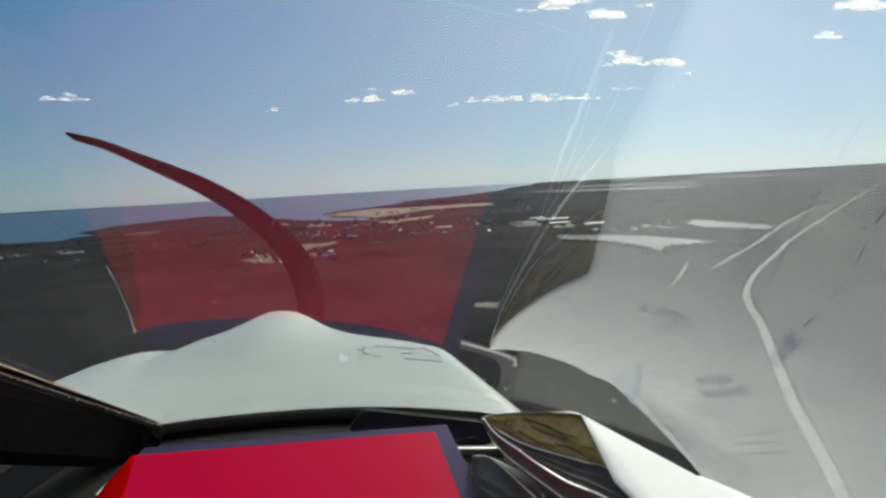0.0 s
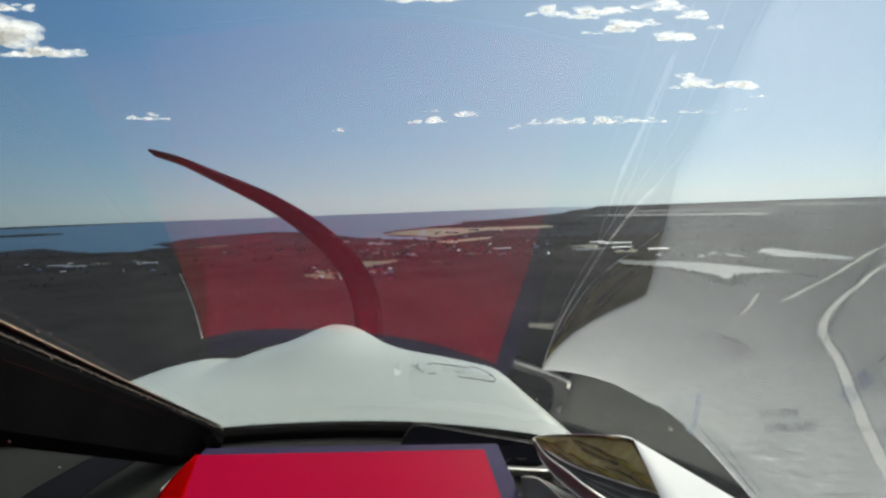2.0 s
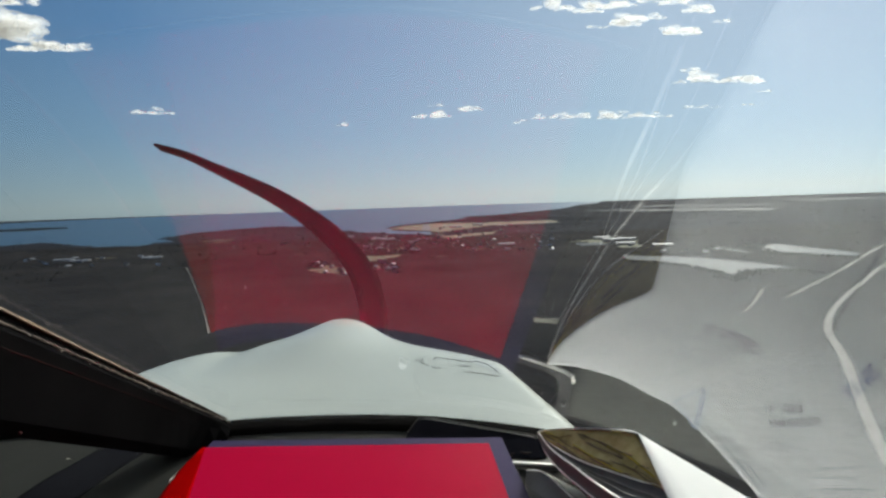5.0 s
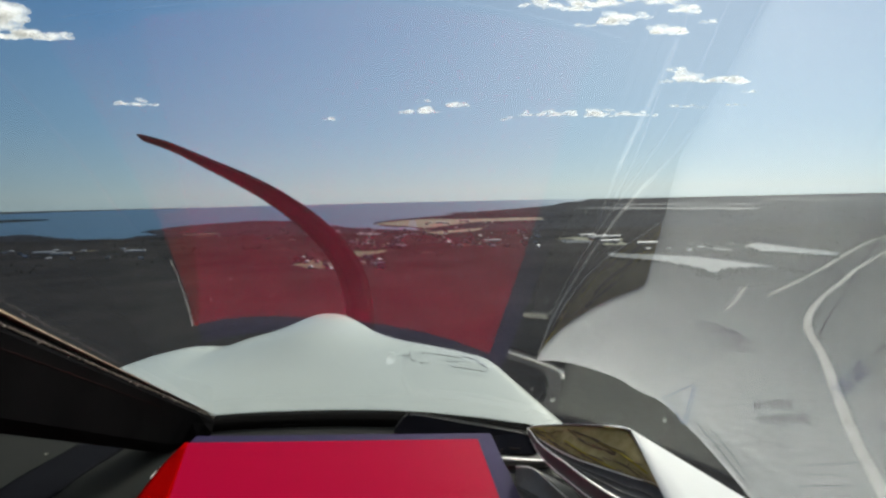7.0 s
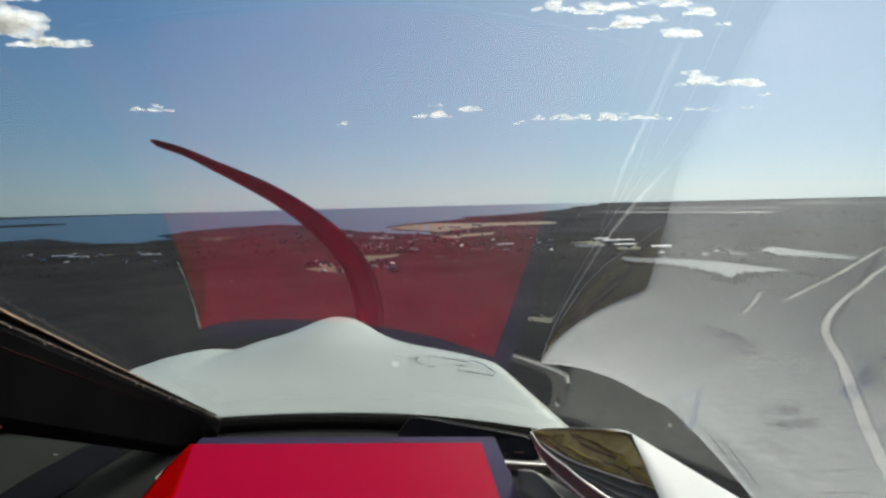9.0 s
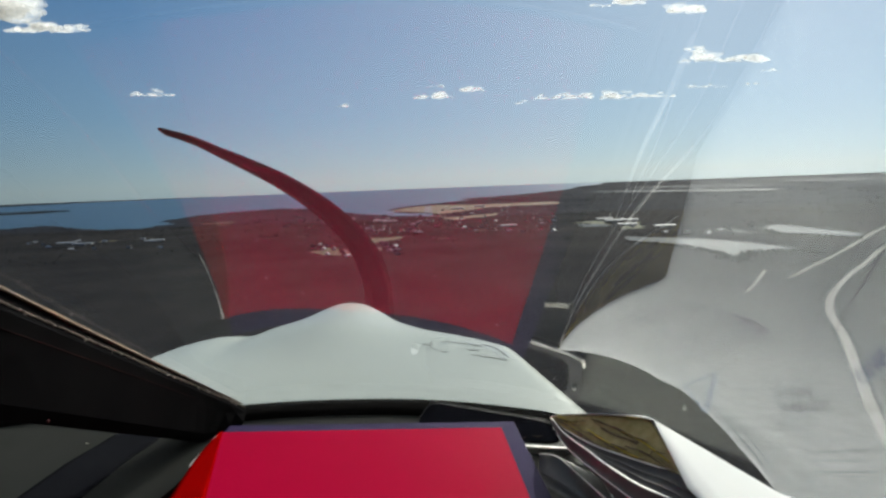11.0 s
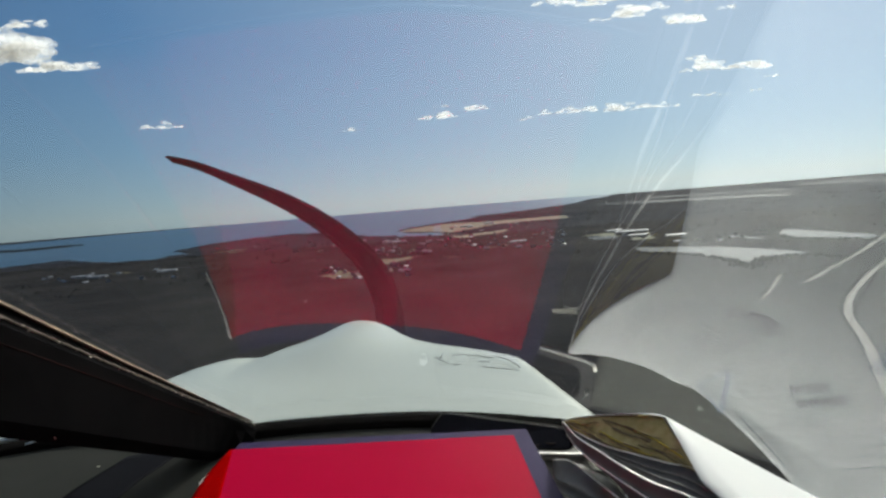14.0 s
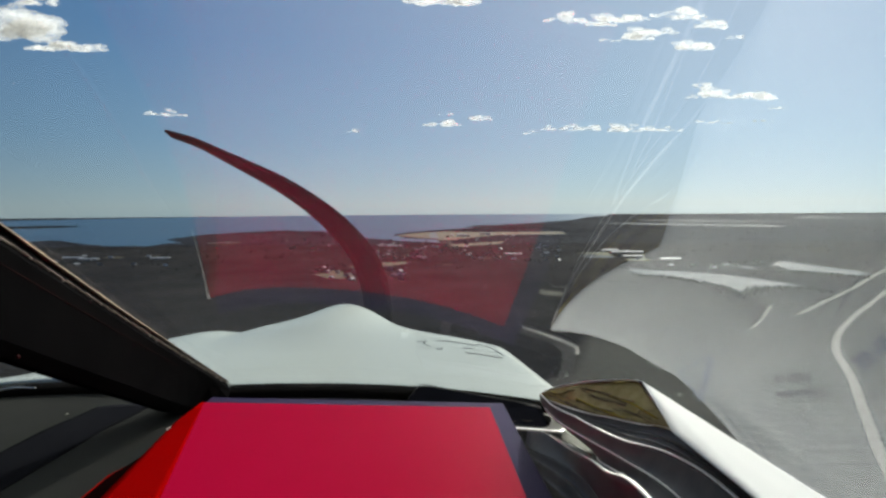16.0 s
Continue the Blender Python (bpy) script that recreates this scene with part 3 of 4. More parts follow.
bmesh.ops.create_cone(bm, cap_ends=True, segments=6, radius1=0.0026, radius2=0.0024, depth=0.003, matrix=Matrix.Translation((0.1135, 0.630, -0.277)))
bmesh.ops.create_cone(bm, cap_ends=True, segments=16, radius1=0.0014, radius2=0.001, depth=0.002, matrix=Matrix.Translation((0.1135, 0.630, -0.2748)))
part("bolt", bm, M_METAL, glareshield, "bare metal bolt head")
bm = bmesh.new()
bmesh.ops.create_cone(bm, cap_ends=True, segments=10, radius1=0.005, radius2=0.004, depth=0.008, matrix=Matrix.Translation((-0.068, 0.650, -0.279)))
part("screw", bm, M_METAL, glareshield, "small grey screw")

bm = bmesh.new()
bmesh.ops.create_cone(bm, cap_ends=True, segments=12, radius1=0.0019, radius2=0.0015, depth=0.002, matrix=Matrix.Translation((0.2165, 0.5785, -0.2828)))
part("screw", bm, M_METAL, glareshield, "small bright screw in the pad")
bm = bmesh.new()
bmesh.ops.create_icosphere(bm, subdivisions=1, radius=0.0011, matrix=Matrix.Translation((-0.4420, 0.640, dash_z(-0.442))) @ Matrix.Diagonal((2.0, 1.0, 0.5, 1)))
part("paint_chip", bm, M_TAPE, glareshield, "pale chip on the vinyl")
bm = bmesh.new()
bmesh.ops.create_icosphere(bm, subdivisions=2, radius=0.0013, matrix=Matrix.Translation(post_line(0.262, False) + Vector((0.0025, 0, -0.0015))))
part("red_stud", bm, M_STUD, post, "tiny dull red stud")
part("seal_clip", sweep([(x, base_y(x, -0.004) - 0.030, dash_z(x) + 0.0085 + 0.002 * math.sin((x + 0.60) * 70)) for x in steps(-0.60, -0.548, 12)], lambda i: 0.0026 - 0.00016 * i, 0.0010, seg=6), M_METAL, aircraft, "bare metal clip on the windscreen seal", True)

# cabin shell: floor, sides with thickness, roof, back wall, instrument panel
part("instrument_panel", box((-1.1, 0.10, -0.75), (0.5, 0.14, -0.30), 0.01), M_LINING, aircraft, "dark instrument panel below the glareshield")
part("cabin_floor", box((-1.15, -1.9, -1.0), (0.55, 1.0, -0.96)), M_LINING, aircraft)
for xa, xb in ((-1.19, -1.15), (0.56, 0.60)):
    part("cabin_side", box((xa, -1.9, -0.96), (xb, 0.55, -0.33), 0.01), M_LINING, aircraft)
part("cabin_roof", box((-1.19, -1.9, 0.235), (0.60, TOP_Y + 0.02, 0.275), 0.01), M_LINING, aircraft)
part("roof_skin", box((-1.21, -1.95, 0.277), (0.62, TOP_Y + 0.015, 0.300), 0.010, 3), M_WHITE, aircraft, "white painted cabin roof")
part("cabin_rear_wall", box((-1.15, -1.94, -0.96), (0.56, -1.9, 0.235)), M_LINING, aircraft)
for xa, xb in ((-1.204, -1.192), (0.602, 0.614)):
    part("fuselage_skin", box((xa, -1.94, -1.0), (xb, 0.62, -0.34), 0.004), M_WHITE, aircraft, "white painted fuselage side")
for xa, xb in ((-1.19, -1.15), (0.56, 0.60)):
    for ya, yb in ((-1.9, -1.1), (-0.35, TOP_Y)):
        part("door_pillar", box((xa, ya, -0.33), (xb, yb, 0.235), 0.01), M_LINING, aircraft)

# propeller: hub behind the cowling and one raised blade
hub = bmesh.new()
bmesh.ops.create_uvsphere(hub, u_segments=24, v_segments=12, radius=0.14, matrix=Matrix.Translation((MID, 2.0, -0.66)) @ Matrix.Diagonal((1, 1.6, 1, 1)))
propeller = part("propeller", hub, M_WHITE, aircraft, "black propeller with a white spinner", True)


BLADE = [(-1.009, 0.184), (-0.904, 0.152), (-0.80, 0.105), (-0.706, 0.062), (-0.611, 0.015), (-0.517, -0.043), (-0.432, -0.109), (-0.358, -0.187), (-0.311, -0.265), (-0.285, -0.362), (-0.28, -0.46), (-0.285, -0.56), (-0.30, -0.64)]
path = catmull(BLADE, 8)
n = len(path)
widths = [0.011 + 0.046 * min(1, i / (n * 0.66)) ** 1.1 for i in range(n)]
bm = bmesh.new()
rings = []
for i, (x, z) in enumerate(path):
    xa, za = path[max(i - 1, 0)]
    xb, zb = path[min(i + 1, n - 1)]
    d = Vector((xb - xa, zb - za)).normalized()
    s = Vector((-d.y, d.x)) * widths[i] * (0.45 if i == 0 else 1)
    tw = 0.02 + 0.05 * i / n
    rings.append([bm.verts.new(v) for v in ((x + s.x, 2.0 - tw, z + s.y), (x + s.x * 0.4, 2.0 - tw * 0.3 + 0.012, z + s.y * 0.4), (x - s.x * 0.5, 2.0 + tw * 0.4 + 0.008, z - s.y * 0.5), (x - s.x, 2.0 + tw, z - s.y), (x - s.x * 0.4, 2.0 + tw * 0.4 - 0.006, z - s.y * 0.4), (x + s.x * 0.5, 2.0 - tw * 0.5 - 0.004, z + s.y * 0.5))])
for r, q in zip(rings, rings[1:]):
    for k in range(6):
        bm.faces.new((r[k], r[(k + 1) % 6], q[(k + 1) % 6], q[k]))
bm.faces.new(rings[0][::-1])
bm.faces.new(rings[-1])
bmesh.ops.recalc_face_normals(bm, faces=bm.faces[:])
part("blade", bm, M_BLADE, propeller, "long curved dark blade", True)

# ---- the book on the glareshield ----
book = thing("book", "red clothbound book with navy border on the grey glareshield", "book", PLANE)
BZ = -0.256
part("cover", prism([(-0.258, 0.602), (0.052, 0.614), (0.088, 0.28), (-0.225, 0.28), (-0.257, 0.53)], BZ - 0.003, BZ, 0.0008), M_NAVY, book, "navy blue cover board")
part("front_panel", prism([(-0.2580, 0.582), (0.037, 0.595), (0.066, 0.284), (-0.173, 0.284)], BZ + 0.0002, BZ + 0.0012, 0.0004), M_RED, book, "deep red front panel")
part("page_block", prism([(-0.252, 0.586), (0.046, 0.598), (0.080, 0.286), (-0.220, 0.286), (-0.252, 0.53)], BZ - 0.026, BZ - 0.0032), M_PAGES, book, "white block of pages")
bm = grid(lambda y, a: (-0.2575 + 0.285 * (0.582 - y) - a * (0.004 + 0.285 * (0.582 - y) - 0.13 * max(0, 0.53 - y)), y, BZ + 0.0014 - 0.0009 * a ** 2), steps(0.282, 0.582, 16), steps(0, 1, 8))
part("spine", thicken(bm, 0.0015), M_SPINE, book, "flaring bright red spine cover", True)
part("back_cover", prism([(-0.262, 0.60), (0.052, 0.61), (0.088, 0.28), (-0.281, 0.28), (-0.292, 0.47), (-0.268, 0.56)], -0.2842, -0.2822, 0.0005), M_SPINE, book, "red back cover lying on the glareshield")
# a near-black sheet fills the spine gap, its shade put into the colour
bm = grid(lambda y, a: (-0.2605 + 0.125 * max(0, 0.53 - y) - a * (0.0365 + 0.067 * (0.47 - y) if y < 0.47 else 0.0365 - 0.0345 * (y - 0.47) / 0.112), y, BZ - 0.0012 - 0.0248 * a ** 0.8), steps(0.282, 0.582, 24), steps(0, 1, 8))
part("hinge", thicken(bm, 0.0006), M_GAP, book, "dark sheet painted as shade in the gap under the spine", True)
part("page_edge", sweep([(-0.2631, y, BZ - 0.003) for y in steps(0.584, 0.515, 16)], lambda i: 0.0015 - 0.00007 * i, 0.0010, seg=6), M_PAGES, book, "white strip along the spine")


# ---- the chart and the fanned leaflet ----
def chart_z(x, y):
    zr = -0.17 - 0.6 * max(0, x - 0.135)
    ze = -0.232 - (x - 0.083) * 0.4
    k = min(1, max(0, (y - 0.41) / 0.155))
    z = zr * (1 - k ** 1.35) + ze * k ** 1.35 if zr > ze else min(zr, ze)
    return max(z, dash_z(x) + 0.004, -0.42)


def chart_left(y):
    if y > 0.418:
        return 0.083 + ((0.561 - min(y, 0.561)) / 0.143) ** 1.8 * 0.052
    return 0.135 - 0.012 * min(1, (0.418 - y) / 0.1) + 0.12 * max(0, 0.318 - max(y, 0.20))


def chart_far(x):
    return min(0.561 - 0.012 * math.sin(min(1, (x - 0.083) / 0.1) * math.pi) + 0.35 * max(0, x - 0.2), base_y(x) - 0.012)


def chart_point(s, v):
    y0 = 0.12
    y = y0 + (0.561 - y0) * v
    x = chart_left(y) + (0.47 - chart_left(y)) * s
    y = y0 + (chart_far(x) - y0) * v
    return Vector((x, y, chart_z(x, y) + 0.0003 * math.sin(x * 25 + y * 11)))


chart = thing("aeronautical_chart", "large white folded paper chart draped over the glareshield", "chart", PLANE)
bm = grid(chart_point, steps(0, 1, 70), steps(0, 1, 90))
bm.normal_update()
if sum(f.normal.z for f in bm.faces) < 0:
    bmesh.ops.reverse_faces(bm, faces=bm.faces[:])
bmesh.ops.solidify(bm, geom=bm.faces[:], thickness=0.0006)
part("sheet", bm, M_PAPER, chart, "white printed paper sheet", True)


def on_chart(x, y, up=0.0009):
    return Vector((x, y, chart_z(x, y) + 0.0003 * math.sin(x * 25 + y * 11) + up))


def ink_line(points, width, mat=None, dashes=0, name="printed_line"):
    """Flat printed strokes on the chart."""
    pts = catmull(points, 10)
    runs = [pts] if not dashes else [pts[i:i + dashes + 1] for i in range(0, len(pts) - 1, 2 * dashes)]
    for run in runs:
        bm = bmesh.new()
        prev = None
        for i, p in enumerate(run):
            a, b = run[max(i - 1, 0)], run[min(i + 1, len(run) - 1)]
            d = Vector((b[0] - a[0], b[1] - a[1])).normalized()
            o = Vector((-d.y, d.x)) * width / 2
            cur = [bm.verts.new(on_chart(p[0] + o.x, p[1] + o.y)), bm.verts.new(on_chart(p[0] - o.x, p[1] - o.y))]
            if prev:
                bm.faces.new((prev[0], cur[0], cur[1], prev[1]))
            prev = cur
        part(name, bm, mat or M_INK, chart)


def printed(text, origin, ahead, size, mat, narrow=1.0):
    """Lettering laid on the chart, from its start, along a direction."""
    cu = bpy.data.curves.new("lettering", "FONT")
    cu.body, cu.size = text, size
    tmp = new("lettering", cu)
    bpy.context.view_layer.update()
    me = bpy.data.meshes.new_from_object(tmp.evaluated_get(bpy.context.evaluated_depsgraph_get()))
    bpy.data.objects.remove(tmp)
    d = Vector(ahead).normalized()
    for v in me.vertices:
        x = origin[0] + d.x * v.co.x * narrow - d.y * v.co.y
        y = origin[1] + d.y * v.co.x * narrow + d.x * v.co.y
        v.co = on_chart(x, y)
    me.materials.clear()
    me.materials.append(mat)
    ob = new("lettering", me)
    ob.parent = chart


printed("WARNING", (0.2715, 0.5125), (0.0257, -0.0329), 0.0165, M_INK, 0.55)
printed("W-105A", (0.2592, 0.498), (0.0215, -0.0231), 0.0165, M_INK, 0.56)
printed("500 MSL", (0.2945, 0.4440), (0.0005, -0.0427), 0.0165, M_BLUEINK, 0.62)
for k in range(4):
    ink_line([(0.238 + 0.006 * k, 0.432), (0.231 + 0.006 * k, 0.36), (0.224 + 0.007 * k, 0.30), (0.22 + 0.008 * k, 0.24)], 0.0007, M_FADED)
ink_line([(0.264, 0.4158), (0.2595, 0.3905), (0.2586, 0.3687), (0.2571, 0.3485), (0.256, 0.30), (0.256, 0.25)], 0.0009)
ink_line([(0.300, 0.40), (0.305, 0.35), (0.30, 0.30), (0.31, 0.25)], 0.0016, M_INK, 3)
ink_line([(0.203, 0.553), (0.215, 0.512), (0.238, 0.463), (0.263, 0.44), (0.29, 0.42)], 0.0009, M_FADED)
for a, b in (((0.203, 0.553), (0.215, 0.512)), ((0.215, 0.512), (0.233, 0.574)), ((0.218, 0.514), (0.236, 0.574)), ((0.203, 0.553), (0.233, 0.574))):
    ink_line([a, b], 0.0016, M_PALEBLUE)
ink_line([(0.205, 0.549), (0.235, 0.562), (0.274, 0.578), (0.316, 0.594)], 0.0010)
ink_line([(0.205, 0.545), (0.237, 0.556), (0.276, 0.571), (0.318, 0.588)], 0.0008)
for a, b in (((0.271, 0.545), (0.297, 0.502)), ((0.276, 0.548), (0.298, 0.511)), ((0.307, 0.560), (0.331, 0.508)), ((0.306, 0.554), (0.342, 0.483)),
             ((0.339, 0.569), (0.367, 0.516)), ((0.342, 0.573), (0.371, 0.521)), ((0.347, 0.575), (0.375, 0.526)), ((0.352, 0.578), (0.379, 0.531))):
    ink_line([a, b], 0.0007, M_FADED)
# a ruled table and two scales in the sheet's corner
for pts, wd in (([(0.3128, 0.5622), (0.3366, 0.5223), (0.3556, 0.4877)], 0.0009), ([(0.3197, 0.5586), (0.3471, 0.5056), (0.3598, 0.4861)], 0.0008), ([(0.3294, 0.5547), (0.3571, 0.5114)], 0.0013), ([(0.3414, 0.565), (0.3724, 0.5092)], 0.0014),
                ([(0.347, 0.5745), (0.3803, 0.519), (0.3932, 0.5135)], 0.0008), ([(0.3513, 0.5798), (0.3951, 0.5226)], 0.0008), ([(0.3527, 0.5856), (0.3995, 0.5277)], 0.0008), ([(0.3932, 0.5135), (0.4093, 0.523)], 0.0008),
                ([(0.277, 0.5578), (0.2926, 0.5227)], 0.0009), ([(0.2846, 0.5559), (0.3039, 0.511)], 0.0008), ([(0.2835, 0.5641), (0.3062, 0.5145)], 0.0009)):
    ink_line(pts, wd, M_FADED)
# short unreadable words
for x, y in ((0.247, 0.329), (0.303, 0.535), (0.318, 0.470), (0.336, 0.455)):
    for k in range(3):
        ink_line([(x + 0.004 * k, y - 0.002 * k), (x + 0.004 * k + 0.003, y - 0.012 - 0.002 * k)], 0.0012, M_FADED, 0, "legend_print")
# rows of small unreadable legend print on the curled front of the sheet
rng = random.Random(11)
INNER = catmull([(0.1962, 0.5528), (0.1998, 0.5219), (0.2065, 0.4968), (0.2159, 0.4707), (0.2254, 0.453), (0.2368, 0.4409)], 14)
OUTER = catmull([(0.1052, 0.5261), (0.1145, 0.4752), (0.1348, 0.4381), (0.163, 0.4295), (0.1919, 0.4287), (0.2233, 0.4318)], 14)


def legend_at(w, t):
    k = t * (len(INNER) - 1)
    i = min(int(k), len(INNER) - 2)
    a = Vector(INNER[i]).lerp(Vector(INNER[i + 1]), k - i)
    b = Vector(OUTER[i]).lerp(Vector(OUTER[i + 1]), k - i)
    return (a[0] + (b[0] - a[0]) * w, a[1] + (b[1] - a[1]) * w)


for r in range(13):
    w, t = (r + 1.2) / 14.2, rng.uniform(0.0, 0.08)
    while t < 0.93:
        e = min(0.98, t + rng.uniform(0.015, 0.06))
        ink_line([legend_at(w, q) for q in steps(t, e, 4)], rng.uniform(0.0012, 0.0021), M_LEGEND, 0, "legend_print")
        t = e + rng.choice((0.008, 0.012, 0.016, 0.03, 0.10))

# the leaflet: an olive map panel and a fan of dark glossy pages with white edges
leaflet = thing("folded_map_leaflet", "stack of folded glossy map pages fanned open on the glareshield", "map", PLANE)
MAP_LOW = [(0.0835, 0.5605, -0.2305), (0.088, 0.500, -0.2160), (0.1036, 0.430, -0.2010), (0.1259, 0.380, -0.1895), (0.1360, 0.345, -0.1815)]


def map_at(s, t):
    """A place on the map panel, s from its tip to its wide end, t from its top edge to its lower fold."""
    low = Vector(catmull(MAP_LOW, 15)[min(int(s * 60), 60)])
    y = 0.561 - 0.143 * s
    top = Vector((chart_left(y) - 0.0002, y, chart_z(chart_left(y), y) - 0.0010))
    return top.lerp(low, t)


bm = grid(map_at, steps(0, 1, 61), steps(0, 1, 8))
mp = part("map_panel", thicken(bm, 0.0004), M_MAP, leaflet, "olive and brown printed map panel", True)
rng = random.Random(5)
for k in range(26):
    s0, t0 = rng.uniform(0.12, 0.78), rng.uniform(0.05, 0.9)
    slant = rng.choice((0.045, 0.03, -0.02, 0.055))
    pts = []
    for i in range(9):
        s, t = min(0.97, s0 + 0.022 * i), min(0.97, max(0.03, t0 + slant * i + 0.03 * math.sin(i * 0.9 + k)))
        pts.append(map_at(s, t) + Vector((-0.0006, -0.0003, 0.0007)))
    part("map_line", sweep(pts, 0.0003 + 0.0004 * (k % 3), 0.0001, seg=4), M_MAPLINE if k % 4 else M_MAPPATCH, mp)


def even(points, n=48):
    """A smooth line through a few folds, with n points at even steps."""
    fine = [Vector(p) for p in catmull(points, 24)]
    run = [0.0]
    for a, b in zip(fine, fine[1:]):
        run.append(run[-1] + (b - a).length)
    out, k = [], 0
    for s in steps(0, run[-1], n):
        while k < len(fine) - 2 and run[k + 1] < s:
            k += 1
        out.append(fine[k].lerp(fine[k + 1], (s - run[k]) / max(1e-9, run[k + 1] - run[k])))
    return out


def leaf(a, b, sag, mat, label):
    """A page that hangs between two fold lines, with a thin white edge along the first."""
    n = len(a)
    bm = grid(lambda i, t: a[i].lerp(b[i], t) + Vector((0.2, 0, -1)) * (sag * math.sin(math.pi * t) * min(1, i / 12)), list(range(n)), steps(0, 1, 12))
    part("page", thicken(bm, 0.0004), mat, leaflet, label, True)


def white_edge(a, wide, start=0.0):
    n = len(a)
    dull = wide < 0.00045
    part("page_edge", sweep([p + Vector((-0.0003, -0.0002, 0.0006)) for p in a[int(start * n):]], lambda i: wide * (0.35 + 0.65 * min(1, i / 14)), 0.0004, seg=4), M_DULL if dull else M_EDGE, leaflet, "greyed page edge" if dull else "white page edge", True)


MAP_FOLD = even([(0.084, 0.562, -0.2315), (0.088, 0.500, -0.2168), (0.096, 0.455, -0.2073), (0.1036, 0.430, -0.2020), (0.1111, 0.410, -0.1970), (0.1259, 0.380, -0.1908), (0.1365, 0.345, -0.1820), (0.145, 0.26, -0.1790), (0.150, 0.20, -0.1785)])
WHITE_FOLD = even([(0.083, 0.556, -0.2295), (0.0825, 0.541, -0.2235), (0.0846, 0.503, -0.219), (0.0888, 0.470, -0.2135), (0.0945, 0.436, -0.207), (0.0995, 0.407, -0.2025), (0.110, 0.362, -0.195), (0.122, 0.318, -0.184), (0.131, 0.27, -0.179), (0.136, 0.20, -0.180)])
MID_FOLD = even([(0.084, 0.557, -0.2335), (0.0835, 0.50, -0.2265), (0.0885, 0.455, -0.2205), (0.097, 0.405, -0.212), (0.108, 0.35, -0.203), (0.118, 0.29, -0.195), (0.122, 0.20, -0.192)])
CURL = even([(0.084, 0.560, -0.234), (0.0965, 0.515, -0.2305), (0.1036, 0.493, -0.2296), (0.1105, 0.472, -0.2345), (0.1095, 0.430, -0.2285), (0.1013, 0.388, -0.2195), (0.1035, 0.350, -0.2105), (0.104, 0.325, -0.205), (0.106, 0.22, -0.202)])
LOW_A = even([(0.0686, 0.530, -0.2543), (0.083, 0.522, -0.252), (0.0945, 0.460, -0.2414), (0.0957, 0.384, -0.2184), (0.0965, 0.345, -0.2085), (0.099, 0.304, -0.195), (0.103, 0.25, -0.190)])
BACK_EDGE = even([(0.088, 0.527, -0.256), (0.105, 0.500, -0.2545), (0.1105, 0.470, -0.2485), (0.1045, 0.400, -0.228)], 24)
LOW_B = even([(0.066, 0.515, -0.265), (0.086, 0.463, -0.254), (0.099, 0.410, -0.246), (0.104, 0.340, -0.243), (0.106, 0.25, -0.242)])
LOW_C = even([(0.066, 0.502, -0.267), (0.083, 0.450, -0.258), (0.094, 0.400, -0.252), (0.099, 0.340, -0.250), (0.102, 0.25, -0.250)])
LOW_D = even([(0.070, 0.483, -0.270), (0.080, 0.432, -0.263), (0.089, 0.380, -0.259), (0.096, 0.25, -0.258)])
LOW_E = even([(0.074, 0.465, -0.274), (0.083, 0.400, -0.270), (0.094, 0.25, -0.268)])
UNDER_A = [p.lerp(q, 0.35) + Vector((0, 0, -0.002)) for p, q in zip(MAP_FOLD, WHITE_FOLD)]
UNDER_B = [p.lerp(q, 0.68) + Vector((0, 0, -0.001)) for p, q in zip(MAP_FOLD, WHITE_FOLD)]
for a, b, sag, mat, label in ((BACK_EDGE, LOW_A[2:26], 0.001, M_GLOSS, "dark glossy page"), (MAP_FOLD, UNDER_A, 0.002, M_GLOSS, "dark glossy page"), (UNDER_A, UNDER_B, 0.002, M_GLOSS, "dark glossy page"), (UNDER_B, WHITE_FOLD, 0.002, M_GLOSS, "dark glossy page"), (WHITE_FOLD, MID_FOLD, 0.003, M_GLOSS, "dark glossy page"), (MID_FOLD, CURL, 0.004, M_GLOSS, "dark curling glossy page"),
                              (CURL, LOW_A, 0.006, M_GLOSS, "dark glossy page folded under"), (LOW_A, LOW_B, 0.003, M_GLOSS, "dark glossy page"), (LOW_B, LOW_C, 0.003, M_GLOSS, "dark glossy page"), (LOW_C, LOW_D, 0.003, M_GLOSS, "dark glossy page"), (LOW_D, LOW_E, 0.003, M_GLOSS, "dark glossy page")):
    if a is CURL:
        leaf(a[26:], b[24:46], sag, mat, label)
    else:
        leaf(a, b, sag, mat, label)
for a, wide, start in ((MAP_FOLD, 0.0009, 0.0), (UNDER_A, 0.0004, 0.0), (UNDER_B, 0.0004, 0.0), (BACK_EDGE, 0.0004, 0.0), (WHITE_FOLD, 0.0010, 0.0), (MID_FOLD, 0.0005, 0.1), (CURL, 0.0006, 0.0), (LOW_A, 0.0006, 0.0), (LOW_A, 0.0015, 0.38), (LOW_B, 0.00022, 0.0), (LOW_C, 0.0003, 0.0), (LOW_D, 0.00022, 0.0)):
    white_edge(a, wide, start)


# ---- the land below ----
def ground_at(px, py):
    """A place on the ground fitted to the camera's view: pixel px gives its bearing, pixel py its depth below the
    skyline, at a focal length of 1040 pixels.
    """
    side = (px - 784) / 1040
    dip = py - (392 - 42 * px / 1568) + 18.9 * math.hypot(1, side)
    d = min(HEIGHT * 1040 / dip, 4930 / math.hypot(1, side))
    return (d * side, d)


